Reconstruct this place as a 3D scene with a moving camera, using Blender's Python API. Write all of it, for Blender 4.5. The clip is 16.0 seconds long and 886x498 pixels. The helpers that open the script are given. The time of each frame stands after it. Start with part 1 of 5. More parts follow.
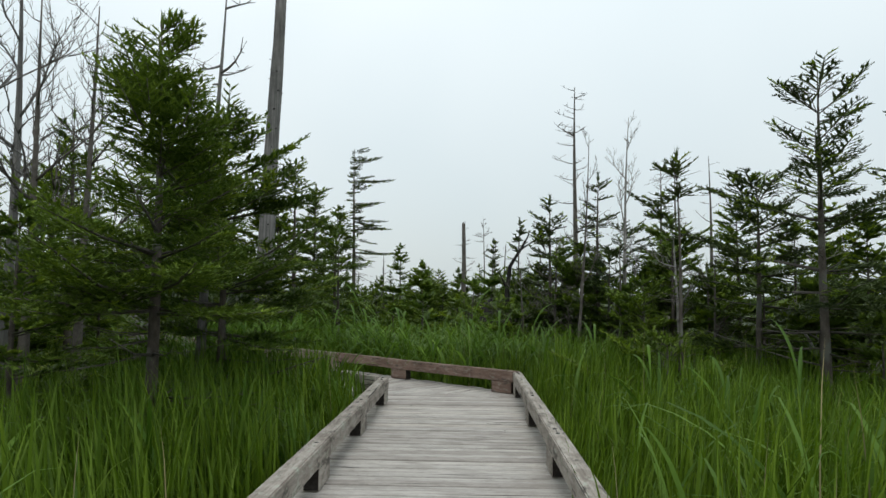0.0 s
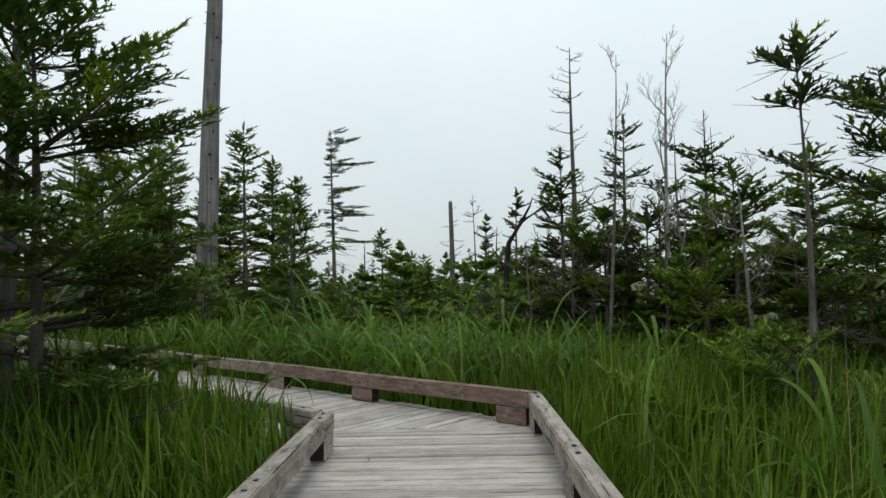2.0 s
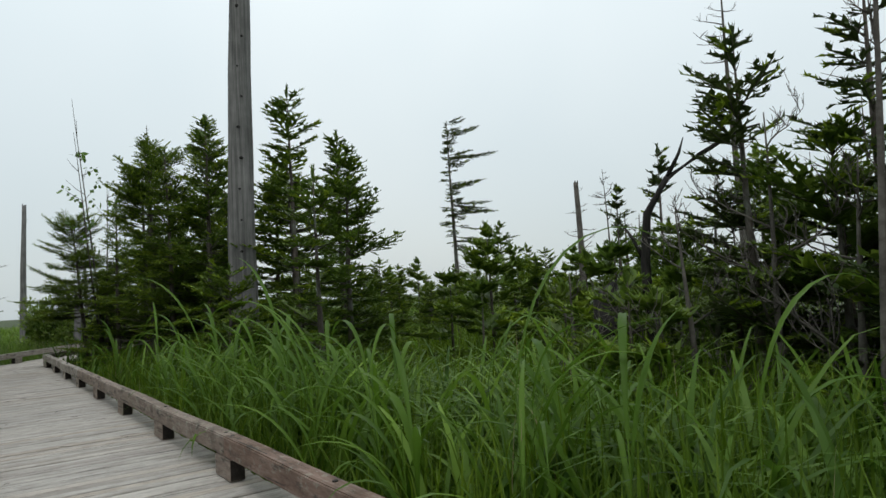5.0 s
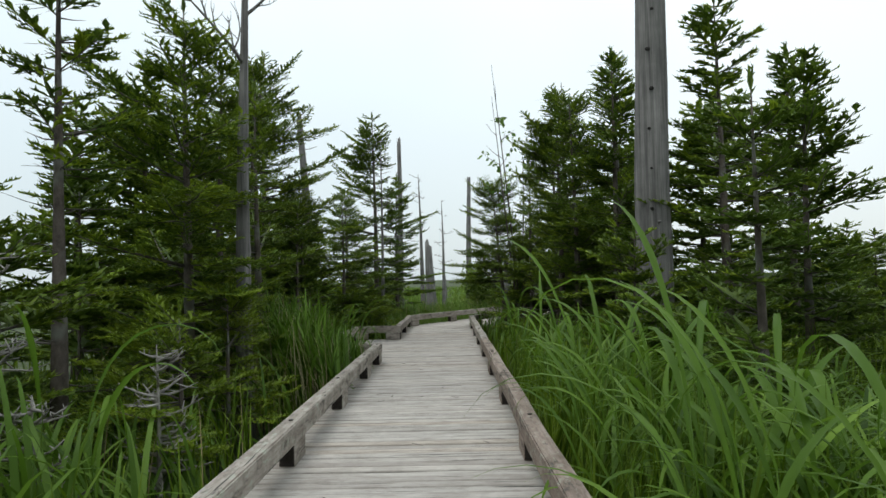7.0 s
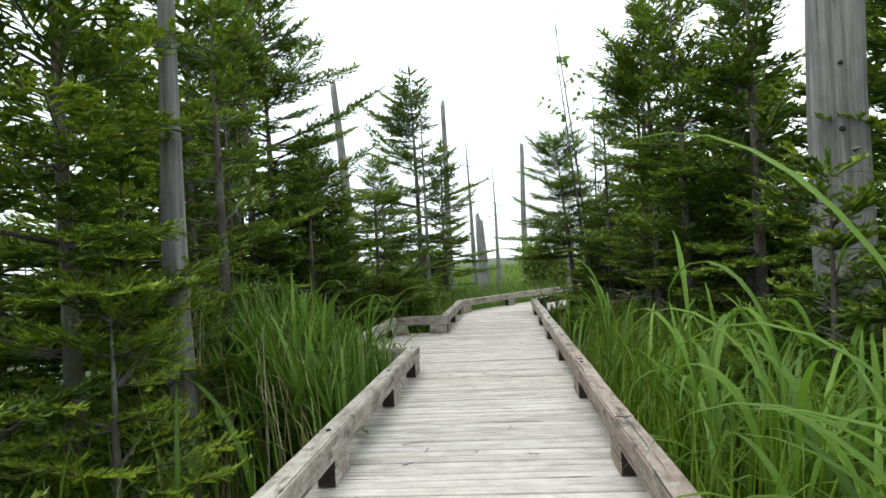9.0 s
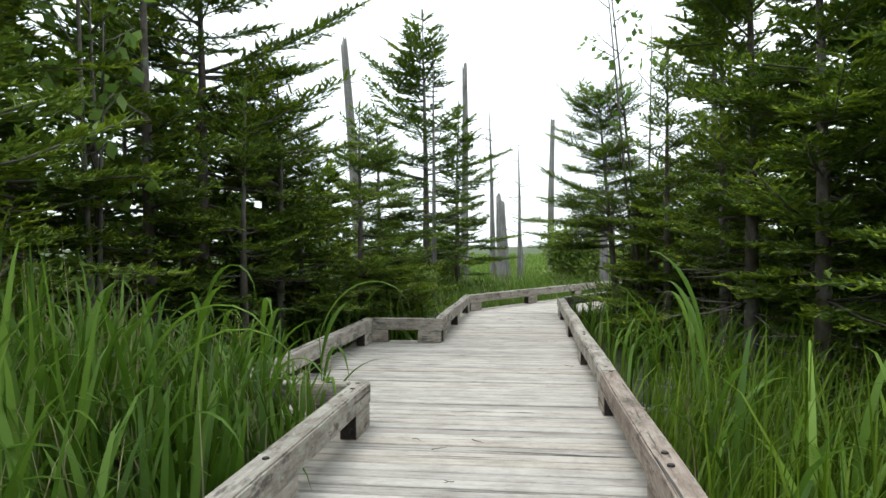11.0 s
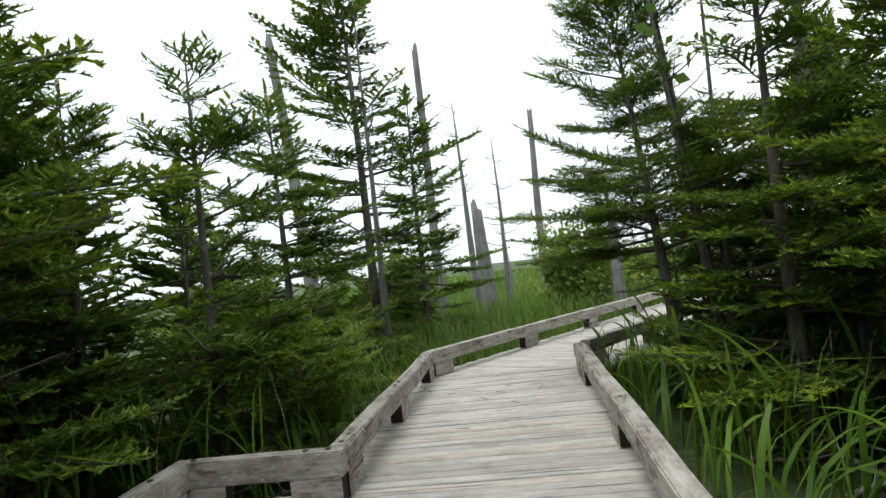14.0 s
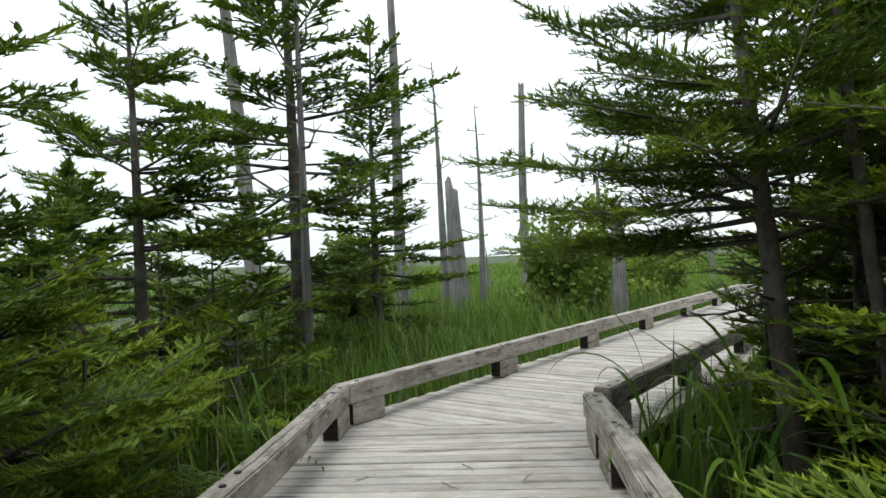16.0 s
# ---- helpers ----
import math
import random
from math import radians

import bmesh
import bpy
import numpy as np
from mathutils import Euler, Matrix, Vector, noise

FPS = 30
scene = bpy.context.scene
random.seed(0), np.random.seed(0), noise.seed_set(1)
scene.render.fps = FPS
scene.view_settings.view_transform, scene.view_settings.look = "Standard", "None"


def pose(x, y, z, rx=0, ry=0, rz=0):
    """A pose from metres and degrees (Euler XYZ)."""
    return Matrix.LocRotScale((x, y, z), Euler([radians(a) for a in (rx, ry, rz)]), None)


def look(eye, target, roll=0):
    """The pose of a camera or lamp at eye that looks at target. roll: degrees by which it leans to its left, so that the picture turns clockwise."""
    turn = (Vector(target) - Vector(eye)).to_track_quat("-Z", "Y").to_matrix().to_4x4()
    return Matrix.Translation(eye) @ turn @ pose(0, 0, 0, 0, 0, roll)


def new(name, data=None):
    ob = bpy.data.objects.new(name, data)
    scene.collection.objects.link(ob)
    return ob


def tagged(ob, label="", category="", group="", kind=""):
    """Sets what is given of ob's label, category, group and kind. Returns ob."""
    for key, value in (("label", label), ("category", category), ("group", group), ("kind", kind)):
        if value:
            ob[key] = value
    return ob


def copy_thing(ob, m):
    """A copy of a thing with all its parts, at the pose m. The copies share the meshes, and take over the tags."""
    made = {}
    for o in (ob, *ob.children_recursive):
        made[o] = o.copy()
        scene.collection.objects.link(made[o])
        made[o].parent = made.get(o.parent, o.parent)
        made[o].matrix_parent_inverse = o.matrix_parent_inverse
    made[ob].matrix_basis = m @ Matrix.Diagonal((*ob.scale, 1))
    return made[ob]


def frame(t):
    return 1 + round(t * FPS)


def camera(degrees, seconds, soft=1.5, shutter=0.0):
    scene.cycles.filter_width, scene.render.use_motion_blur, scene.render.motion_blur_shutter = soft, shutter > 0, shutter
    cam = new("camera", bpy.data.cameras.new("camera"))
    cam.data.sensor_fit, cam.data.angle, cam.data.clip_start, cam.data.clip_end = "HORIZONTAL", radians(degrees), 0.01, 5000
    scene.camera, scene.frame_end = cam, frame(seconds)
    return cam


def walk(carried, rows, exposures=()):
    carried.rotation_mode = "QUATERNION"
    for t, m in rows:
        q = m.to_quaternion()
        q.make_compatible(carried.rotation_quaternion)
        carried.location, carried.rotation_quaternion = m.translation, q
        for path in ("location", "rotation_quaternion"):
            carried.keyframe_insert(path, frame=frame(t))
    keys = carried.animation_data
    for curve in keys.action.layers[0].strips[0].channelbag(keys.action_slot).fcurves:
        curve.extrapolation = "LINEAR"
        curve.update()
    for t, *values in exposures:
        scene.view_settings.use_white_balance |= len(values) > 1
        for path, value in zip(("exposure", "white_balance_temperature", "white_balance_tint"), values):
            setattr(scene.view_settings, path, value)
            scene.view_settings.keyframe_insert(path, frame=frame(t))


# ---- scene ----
cam = camera(67.8, 16.0)
PATH = [
    (0, (1.119, 0.784, 1.325), (-0.242, 2.243, 1.466), 0.5),
    (0.5, (0.62, 1.357, 1.331), (-0.74, 2.818, 1.456), 0.7),
    (1, (0.128, 1.973, 1.329), (-1.211, 3.455, 1.436), -0.3),
    (1.5, (-0.421, 2.582, 1.311), (-1.768, 4.056, 1.416), 0.0),
    (2, (-0.91, 3.152, 1.275), (-2.247, 4.635, 1.384), -1.3),
    (2.5, (-1.422, 3.722, 1.262), (-2.776, 5.19, 1.375), -0.1),
    (3, (-1.909, 4.284, 1.254), (-3.268, 5.747, 1.371), -1.6),
    (3.2, (-2.096, 4.524, 1.26), (-3.462, 5.98, 1.382), -1.4),
    (5.3, (-3.551, 6.857, 1.237), (-5.249, 7.905, 1.373), -3.3),
    (5.5, (-3.721, 7.016, 1.253), (-5.474, 7.969, 1.39), -2.9),
    (6, (-4.27, 7.324, 1.27), (-6.156, 7.973, 1.408), -1.8),
    (6.5, (-4.859, 7.478, 1.262), (-6.824, 7.835, 1.373), -0.9),
    (7, (-5.508, 7.572, 1.271), (-7.506, 7.551, 1.364), -1.3),
    (7.5, (-6.199, 7.561, 1.229), (-8.182, 7.309, 1.301), -1.1),
    (8, (-6.945, 7.553, 1.221), (-8.923, 7.265, 1.271), -1.7),
    (8.5, (-7.776, 7.521, 1.248), (-9.753, 7.222, 1.284), -2.9),
    (9, (-8.472, 7.467, 1.249), (-10.463, 7.288, 1.284), -3.0),
    (9.2, (-8.718, 7.452, 1.238), (-10.711, 7.296, 1.279), -3.0),
    (11.3, (-12.036, 7.548, 1.204), (-14.018, 7.282, 1.192), -0.3),
    (11.5, (-12.349, 7.563, 1.205), (-14.328, 7.275, 1.212), -1.1),
    (12, (-13.155, 7.571, 1.207), (-15.125, 7.231, 1.255), -1.2),
    (12.5, (-13.881, 7.564, 1.186), (-15.867, 7.331, 1.239), -2.3),
    (13, (-14.638, 7.559, 1.204), (-16.628, 7.364, 1.258), -4.7),
    (13.5, (-15.417, 7.534, 1.233), (-17.405, 7.327, 1.288), -4.1),
    (14, (-16.166, 7.544, 1.244), (-18.154, 7.33, 1.303), -6.4),
    (14.5, (-16.98, 7.487, 1.274), (-18.966, 7.258, 1.334), -4.8),
    (15, (-17.803, 7.501, 1.148), (-19.793, 7.323, 1.226), -4.2),
    (15.5, (-18.601, 7.525, 1.121), (-20.593, 7.353, 1.174), -2.2),
    (16, (-19.149, 7.530, 1.176), (-21.143, 7.379, 1.203), -2.5),
]
walk(cam, [(t, look(eye, target, roll)) for t, eye, target, roll in PATH],
     [(0, -0.04, 6500, 7.3), (3.2, -0.07, 6500, 7.3), (5.5, -0.15, 6500, 7.3), (6.3, -0.19, 6500, 7.3), (7.0, 0.2, 6500, 7.3), (8.0, 0.8, 6500, 7.3), (9.0, 1.03, 6500, 7.3), (12.5, 0.92, 6500, 7.3), (16, 0.70, 6500, 7.3)])

# ---- world and light: bright overcast sky, broad soft sun ----
world = bpy.data.worlds.new("overcast_sky")
scene.world = world
world.use_nodes = True
wn, wl = world.node_tree.nodes, world.node_tree.links
wn.clear()
w_out = wn.new("ShaderNodeOutputWorld")
w_bg = wn.new("ShaderNodeBackground")
w_sky = wn.new("ShaderNodeTexSky")
w_sky.sky_type = "NISHITA"
w_sky.sun_disc = False
w_sky.sun_elevation, w_sky.sun_rotation = radians(52), radians(300)
w_sky.dust_density, w_sky.air_density = 3.0, 1.0
w_dim = wn.new("ShaderNodeMix")
w_dim.data_type = "RGBA"
w_dim.blend_type = "MULTIPLY"
w_dim.inputs["Factor"].default_value = 1.0
w_dim.inputs["B"].default_value = (0.07, 0.07, 0.07, 1)
w_noise = wn.new("ShaderNodeTexNoise")
w_noise.inputs["Scale"].default_value = 1.6
w_noise.inputs["Detail"].default_value = 3.0
w_ramp = wn.new("ShaderNodeValToRGB")
w_ramp.color_ramp.elements[0].position, w_ramp.color_ramp.elements[1].position = 0.3, 0.7
w_ramp.color_ramp.elements[0].color = (0.76, 0.86, 0.91, 1)
w_ramp.color_ramp.elements[1].color = (0.88, 0.955, 0.985, 1)
w_mix = wn.new("ShaderNodeMix")
w_mix.data_type = "RGBA"
w_mix.inputs["Factor"].default_value = 0.8
wl.new(w_sky.outputs["Color"], w_dim.inputs["A"])
wl.new(w_noise.outputs["Fac"], w_ramp.inputs["Fac"])
wl.new(w_dim.outputs["Result"], w_mix.inputs["A"])
wl.new(w_ramp.outputs["Color"], w_mix.inputs["B"])
w_dir = wn.new("ShaderNodeTexCoord")
w_sep = wn.new("ShaderNodeSeparateXYZ")
w_rise = wn.new("ShaderNodeMapRange")
for key, value in (("From Min", 0.0), ("From Max", 0.5), ("To Min", 0.80), ("To Max", 1.16)):
    w_rise.inputs[key].default_value = value
w_lift = wn.new("ShaderNodeVectorMath")
w_lift.operation = "SCALE"
wl.new(w_dir.outputs["Generated"], w_sep.inputs["Vector"])
wl.new(w_sep.outputs["Z"], w_rise.inputs["Value"])
wl.new(w_mix.outputs["Result"], w_lift.inputs[0])
wl.new(w_rise.outputs["Result"], w_lift.inputs["Scale"])
wl.new(w_lift.outputs["Vector"], w_bg.inputs["Color"])
w_bg.inputs["Strength"].default_value = 1.1
wl.new(w_bg.outputs["Background"], w_out.inputs["Surface"])

sun_data = bpy.data.lights.new("sun", "SUN")
sun_data.energy, sun_data.angle, sun_data.color = 0.95, radians(28), (1.0, 0.985, 0.96)
sun = new("sun", sun_data)
sun.matrix_world = look((0, 0, 30), (-9, 9, 0))


# ---- materials ----
def material(name):
    m = bpy.data.materials.new(name)
    m.use_nodes = True
    nt = m.node_tree
    return m, nt, nt.nodes["Principled BSDF"]


def ramp(nt, fac, stops):
    r = nt.nodes.new("ShaderNodeValToRGB")
    els = r.color_ramp.elements
    while len(els) < len(stops):
        els.new(0.5)
    for e, (p, c) in zip(els, stops):
        e.position, e.color = p, (*c, 1)
    nt.links.new(fac, r.inputs["Fac"])
    return r.outputs["Color"]


def noise_of(nt, scale, detail=4.0, stretch=None, rough=0.55):
    tc = nt.nodes.new("ShaderNodeTexCoord")
    mp = nt.nodes.new("ShaderNodeMapping")
    mp.inputs["Scale"].default_value = stretch or (1, 1, 1)
    oi = nt.nodes.new("ShaderNodeObjectInfo")
    cv = nt.nodes.new("ShaderNodeVectorMath")
    cv.operation = "SCALE"
    cv.inputs[0].default_value = (37.0, 19.0, 11.0)
    nt.links.new(oi.outputs["Random"], cv.inputs["Scale"])
    nt.links.new(cv.outputs["Vector"], mp.inputs["Location"])
    nt.links.new(tc.outputs["Object"], mp.inputs["Vector"])
    n = nt.nodes.new("ShaderNodeTexNoise")
    n.inputs["Scale"].default_value, n.inputs["Detail"].default_value, n.inputs["Roughness"].default_value = scale, detail, rough
    nt.links.new(mp.outputs["Vector"], n.inputs["Vector"])
    return n.outputs["Fac"]


def mixed(nt, fac, a, b, blend="MIX"):
    m = nt.nodes.new("ShaderNodeMix")
    m.data_type, m.blend_type = "RGBA", blend
    for key, v in (("Factor", fac), ("A", a), ("B", b)):
        if isinstance(v, (int, float)):
            m.inputs[key].default_value = v
        elif isinstance(v, tuple):
            m.inputs[key].default_value = (*v, 1)
        else:
            nt.links.new(v, m.inputs[key])
    return m.outputs["Result"]


def bumped(nt, bsdf, height, strength, distance):
    b = nt.nodes.new("ShaderNodeBump")
    b.inputs["Strength"].default_value, b.inputs["Distance"].default_value = strength, distance
    nt.links.new(height, b.inputs["Height"])
    nt.links.new(b.outputs["Normal"], bsdf.inputs["Normal"])


def wood(name, dark, mid, light, stain=(0.05, 0.045, 0.04), vary=0.35, lichen=0.0, grain_x=0.3, blotch=0.75):
    """Weathered timber, grain along the local x axis, with blotches, cracks and lichen."""
    m, nt, bs = material(name)
    grain = noise_of(nt, 11.0, 8.0, (grain_x, 3.2, 3.2), 0.72)
    col = ramp(nt, grain, [(0.30, dark), (0.5, mid), (0.70, light)])
    fine = noise_of(nt, 55.0, 5.0, (0.35, 1.8, 1.8), 0.7)
    col = mixed(nt, 0.8, col, ramp(nt, fine, [(0.32, (0.66, 0.65, 0.64)), (0.48, (1.0, 1.0, 1.0)), (0.7, (1.08, 1.08, 1.07))]), "MULTIPLY")
    blot = ramp(nt, noise_of(nt, 4.2, 5.0, (0.9, 1.3, 1.3), 0.62), [(0.36, (0.62, 0.60, 0.58)), (0.56, (1.05, 1.05, 1.05))])
    col = mixed(nt, blotch, col, blot, "MULTIPLY")
    oi = nt.nodes.new("ShaderNodeObjectInfo")
    tone = ramp(nt, oi.outputs["Random"], [(0.0, (0.80, 0.77, 0.75)), (0.4, (1.0, 0.99, 0.98)), (0.85, (1.10, 1.08, 1.06)), (1.0, (1.0, 0.93, 0.86))])
    col = mixed(nt, vary, col, tone, "MULTIPLY")
    if lichen:
        spots = noise_of(nt, 17.0, 6.0, (0.7, 1.2, 1.2), 0.7)
        col = mixed(nt, ramp(nt, spots, [(0.55, (0, 0, 0)), (0.63, (lichen, lichen, lichen))]), col, (0.40, 0.42, 0.35))
        rot = noise_of(nt, 8.0, 6.0, (0.5, 1.4, 1.4), 0.7)
        col = mixed(nt, ramp(nt, rot, [(0.36, (0.85, 0.85, 0.85)), (0.45, (0, 0, 0))]), col, (0.075, 0.066, 0.056))
    crack = noise_of(nt, 7.0, 4.0, (0.13, 4.5, 4.5), 0.55)
    crk = ramp(nt, crack, [(0.335, (0.9, 0.9, 0.9)), (0.365, (0, 0, 0))])
    col = mixed(nt, crk, col, stain)
    nt.links.new(col, bs.inputs["Base Color"])
    bs.inputs["Roughness"].default_value = 0.86
    bs.inputs["Specular IOR Level"].default_value = 0.25
    bumped(nt, bs, mixed(nt, 0.5, grain, fine), 0.6, 0.005)
    return m


M_PLANK = wood("weathered_plank", (0.35, 0.322, 0.296), (0.45, 0.42, 0.392), (0.535, 0.503, 0.473), vary=1.0, grain_x=0.18, blotch=0.55)
M_RAIL = wood("weathered_rail", (0.23, 0.20, 0.172), (0.365, 0.325, 0.287), (0.49, 0.45, 0.41), vary=0.7, lichen=0.75, blotch=0.95)
# browner rail tone; the shade on this outer rail is partly in its colour
M_RAIL_BROWN = wood("brown_rail", (0.15, 0.095, 0.075), (0.23, 0.155, 0.125), (0.31, 0.24, 0.205), vary=0.5, lichen=0.35)
M_RAIL_TAN = wood("tan_rail", (0.19, 0.145, 0.12), (0.29, 0.23, 0.195), (0.38, 0.32, 0.28), vary=0.5, lichen=0.5)
M_BEAM = wood("damp_beam", (0.10, 0.085, 0.07), (0.17, 0.145, 0.12), (0.25, 0.22, 0.19), vary=0.5)
# much darker tone for the end faces of the rail blocks
M_END = wood("dark_block_end", (0.018, 0.015, 0.014), (0.032, 0.026, 0.023), (0.05, 0.042, 0.038), vary=0.3)


def plain(name, colour, rough=0.6, metal=0.0):
    m, nt, bs = material(name)
    n = ramp(nt, noise_of(nt, 40.0, 3.0), [(0.3, tuple(c * 0.75 for c in colour)), (0.7, tuple(min(1, c * 1.25) for c in colour))])
    nt.links.new(n, bs.inputs["Base Color"])
    bs.inputs["Roughness"].default_value, bs.inputs["Metallic"].default_value = rough, metal
    return m


M_BOLT = plain("rusty_dark_bolt", (0.03, 0.025, 0.022), 0.6, 0.4)


def bark(name, dark, light, stretch=(3.0, 3.0, 0.35), moss=None):
    m, nt, bs = material(name)
    g = noise_of(nt, 7.0, 6.0, stretch, 0.7)
    col = ramp(nt, g, [(0.3, dark), (0.55, tuple((a + b) / 2 for a, b in zip(dark, light))), (0.75, light)])
    blot = noise_of(nt, 3.0, 3.0)
    if moss:
        col = mixed(nt, ramp(nt, blot, [(0.52, (0, 0, 0)), (0.66, (0.8, 0.8, 0.8))]), col, moss)
    else:
        col = mixed(nt, 0.6, col, ramp(nt, blot, [(0.35, (0.6, 0.6, 0.6)), (0.65, (1.1, 1.1, 1.1))]), "MULTIPLY")
    nt.links.new(col, bs.inputs["Base Color"])
    bs.inputs["Roughness"].default_value = 0.9
    bs.inputs["Specular IOR Level"].default_value = 0.2
    bumped(nt, bs, g, 0.7, 0.012)
    return m


M_BARK = bark("fir_bark", (0.045, 0.036, 0.03), (0.16, 0.135, 0.115), (2, 2, 1.2), (0.16, 0.165, 0.14))
M_SNAG = bark("bleached_snag_wood", (0.085, 0.081, 0.078), (0.31, 0.295, 0.28), (4.0, 4.0, 0.12))
M_TWIG = bark("dead_twig", (0.07, 0.06, 0.052), (0.19, 0.17, 0.15), (2, 2, 2))
M_LICHEN = bark("pale_dead_branch", (0.2, 0.185, 0.17), (0.42, 0.4, 0.37), (2, 2, 2))
M_CHAR = bark("blackened_wood", (0.01, 0.009, 0.008), (0.05, 0.045, 0.04), (3, 3, 0.5))


def foliage(name, low, mid, high, trans=0.25, rough=0.5, patch=1.3):
    m, nt, bs = material(name)
    geo = nt.nodes.new("ShaderNodeNewGeometry")
    col = ramp(nt, geo.outputs["Random Per Island"], [(0.0, low), (0.55, mid), (1.0, high)])
    big = ramp(nt, noise_of(nt, patch, 3.0), [(0.35, (0.66, 0.7, 0.66)), (0.65, (1.22, 1.16, 1.0))])
    col = mixed(nt, 0.9, col, big, "MULTIPLY")
    oi = nt.nodes.new("ShaderNodeObjectInfo")
    tone = ramp(nt, oi.outputs["Random"], [(0.0, (0.82, 0.86, 0.86)), (1.0, (1.15, 1.1, 0.96))])
    col = mixed(nt, 0.8, col, tone, "MULTIPLY")
    nt.links.new(col, bs.inputs["Base Color"])
    bs.inputs["Roughness"].default_value = rough
    bs.inputs["Specular IOR Level"].default_value = 0.22
    tr = nt.nodes.new("ShaderNodeBsdfTranslucent")
    nt.links.new(col, tr.inputs["Color"])
    mx = nt.nodes.new("ShaderNodeMixShader")
    mx.inputs["Fac"].default_value = trans
    out = nt.nodes["Material Output"]
    nt.links.new(bs.outputs["BSDF"], mx.inputs[1])
    nt.links.new(tr.outputs["BSDF"], mx.inputs[2])
    nt.links.new(mx.outputs["Shader"], out.inputs["Surface"])
    return m


M_NEEDLE = foliage("dark_fir_needles", (0.062, 0.105, 0.017), (0.108, 0.172, 0.027), (0.168, 0.245, 0.040), 0.36, 0.45)
M_FRESH = foliage("fresh_fir_tips", (0.13, 0.195, 0.02), (0.195, 0.28, 0.026), (0.26, 0.35, 0.042), 0.35, 0.45)
M_SPARSE = foliage("dull_spruce_needles", (0.046, 0.070, 0.024), (0.070, 0.102, 0.036), (0.10, 0.135, 0.050), 0.22, 0.6)
M_MEADOW = foliage("light_sedge_blades", (0.07, 0.13, 0.016), (0.108, 0.19, 0.026), (0.17, 0.265, 0.05), 0.42, 0.45, 0.35)
M_GRASS = foliage("sedge_blades", (0.058, 0.112, 0.007), (0.098, 0.172, 0.011), (0.172, 0.265, 0.032), 0.45, 0.55, 0.35)
M_REED = foliage("reed_blades", (0.055, 0.118, 0.012), (0.098, 0.190, 0.021), (0.185, 0.31, 0.06), 0.45, 0.45, 0.5)
M_STRAW = foliage("dry_stalks", (0.22, 0.19, 0.11), (0.33, 0.28, 0.17), (0.42, 0.37, 0.25), 0.2, 0.7)
M_LEAF = foliage("broad_leaves", (0.09, 0.17, 0.03), (0.14, 0.24, 0.05), (0.2, 0.31, 0.08), 0.45, 0.4)
M_BUSH = foliage("bush_leaves", (0.12, 0.19, 0.035), (0.18, 0.26, 0.05), (0.24, 0.33, 0.08), 0.42, 0.45)
M_FERN = foliage("fern_fronds", (0.07, 0.13, 0.03), (0.10, 0.18, 0.04), (0.15, 0.24, 0.06), 0.35, 0.5)


def ground_material():
    m, nt, bs = material("boggy_ground")
    a = noise_of(nt, 0.35, 6.0)
    b = noise_of(nt, 9.0, 6.0)
    col = ramp(nt, a, [(0.35, (0.035, 0.05, 0.018)), (0.5, (0.05, 0.075, 0.022)), (0.65, (0.07, 0.095, 0.032))])
    col = mixed(nt, 0.8, col, ramp(nt, b, [(0.3, (0.35, 0.32, 0.28)), (0.7, (1.25, 1.2, 1.1))]), "MULTIPLY")
    nt.links.new(col, bs.inputs["Base Color"])
    bs.inputs["Roughness"].default_value = 0.95
    bumped(nt, bs, b, 0.8, 0.05)
    return m


M_GROUND = ground_material()

# ---- plan ----
GROUND = -0.36
A_DIR, B_DIR, C_DIR = Vector((-0.654, 0.757, 0)).normalized(), Vector((-1, 0, 0)), Vector((-0.848, 0.53, 0)).normalized()
A_IN, A_OUT = Vector((-5.10, 6.47, 0)), Vector((-4.34, 8.05, 0))      # inner and outer corner of the first bend
C_OUT, C_IN = Vector((-23.80, 6.47, 0)), Vector((-23.32, 8.05, 0))    # outer and inner corner of the second bend
BAY0, BAY1, BAY_Y = -15.90, -19.76, 5.57                              # passing bay on the left of the middle stretch
RAIL_W, RAIL_T, RAIL_Z = 0.12, 0.145, 0.30
LIP = RAIL_W + 0.10


def right_of(d):
    return Vector((d.y, -d.x, 0))


# ---- mesh helpers ----
def obj(name, mesh, parent=None):
    ob = new(name, mesh)
    if parent is not None:
        ob.parent = parent
    return ob


def part(name, bm, mat, parent, label=""):
    me = bpy.data.meshes.new(name)
    bm.to_mesh(me)
    bm.free()
    me.materials.append(mat)
    ob = obj(name, me, parent)
    if label:
        ob["label"] = label
    return ob


def mesh_of(name, verts, faces, mats, smooth=False, index=None):
    me = bpy.data.meshes.new(name)
    me.from_pydata(verts, [], faces)
    for m in mats:
        me.materials.append(m)
    if index is not None:
        me.polygons.foreach_set("material_index", index)
    if smooth:
        me.polygons.foreach_set("use_smooth", [True] * len(me.polygons))
    me.update()
    return me


def tri_mesh(name, verts, tris, mat, smooth=False):
    """Fast mesh from numpy arrays of vertices and triangles."""
    me = bpy.data.meshes.new(name)
    verts, tris = np.asarray(verts, np.float32), np.asarray(tris, np.int32)
    me.vertices.add(len(verts))
    me.vertices.foreach_set("co", verts.ravel())
    me.loops.add(tris.size)
    me.loops.foreach_set("vertex_index", tris.ravel())
    me.polygons.add(len(tris))
    me.polygons.foreach_set("loop_start", np.arange(0, tris.size, 3, dtype=np.int32))
    if smooth:
        me.polygons.foreach_set("use_smooth", np.ones(len(tris), bool))
    me.materials.append(mat)
    me.update(calc_edges=True)
    return me


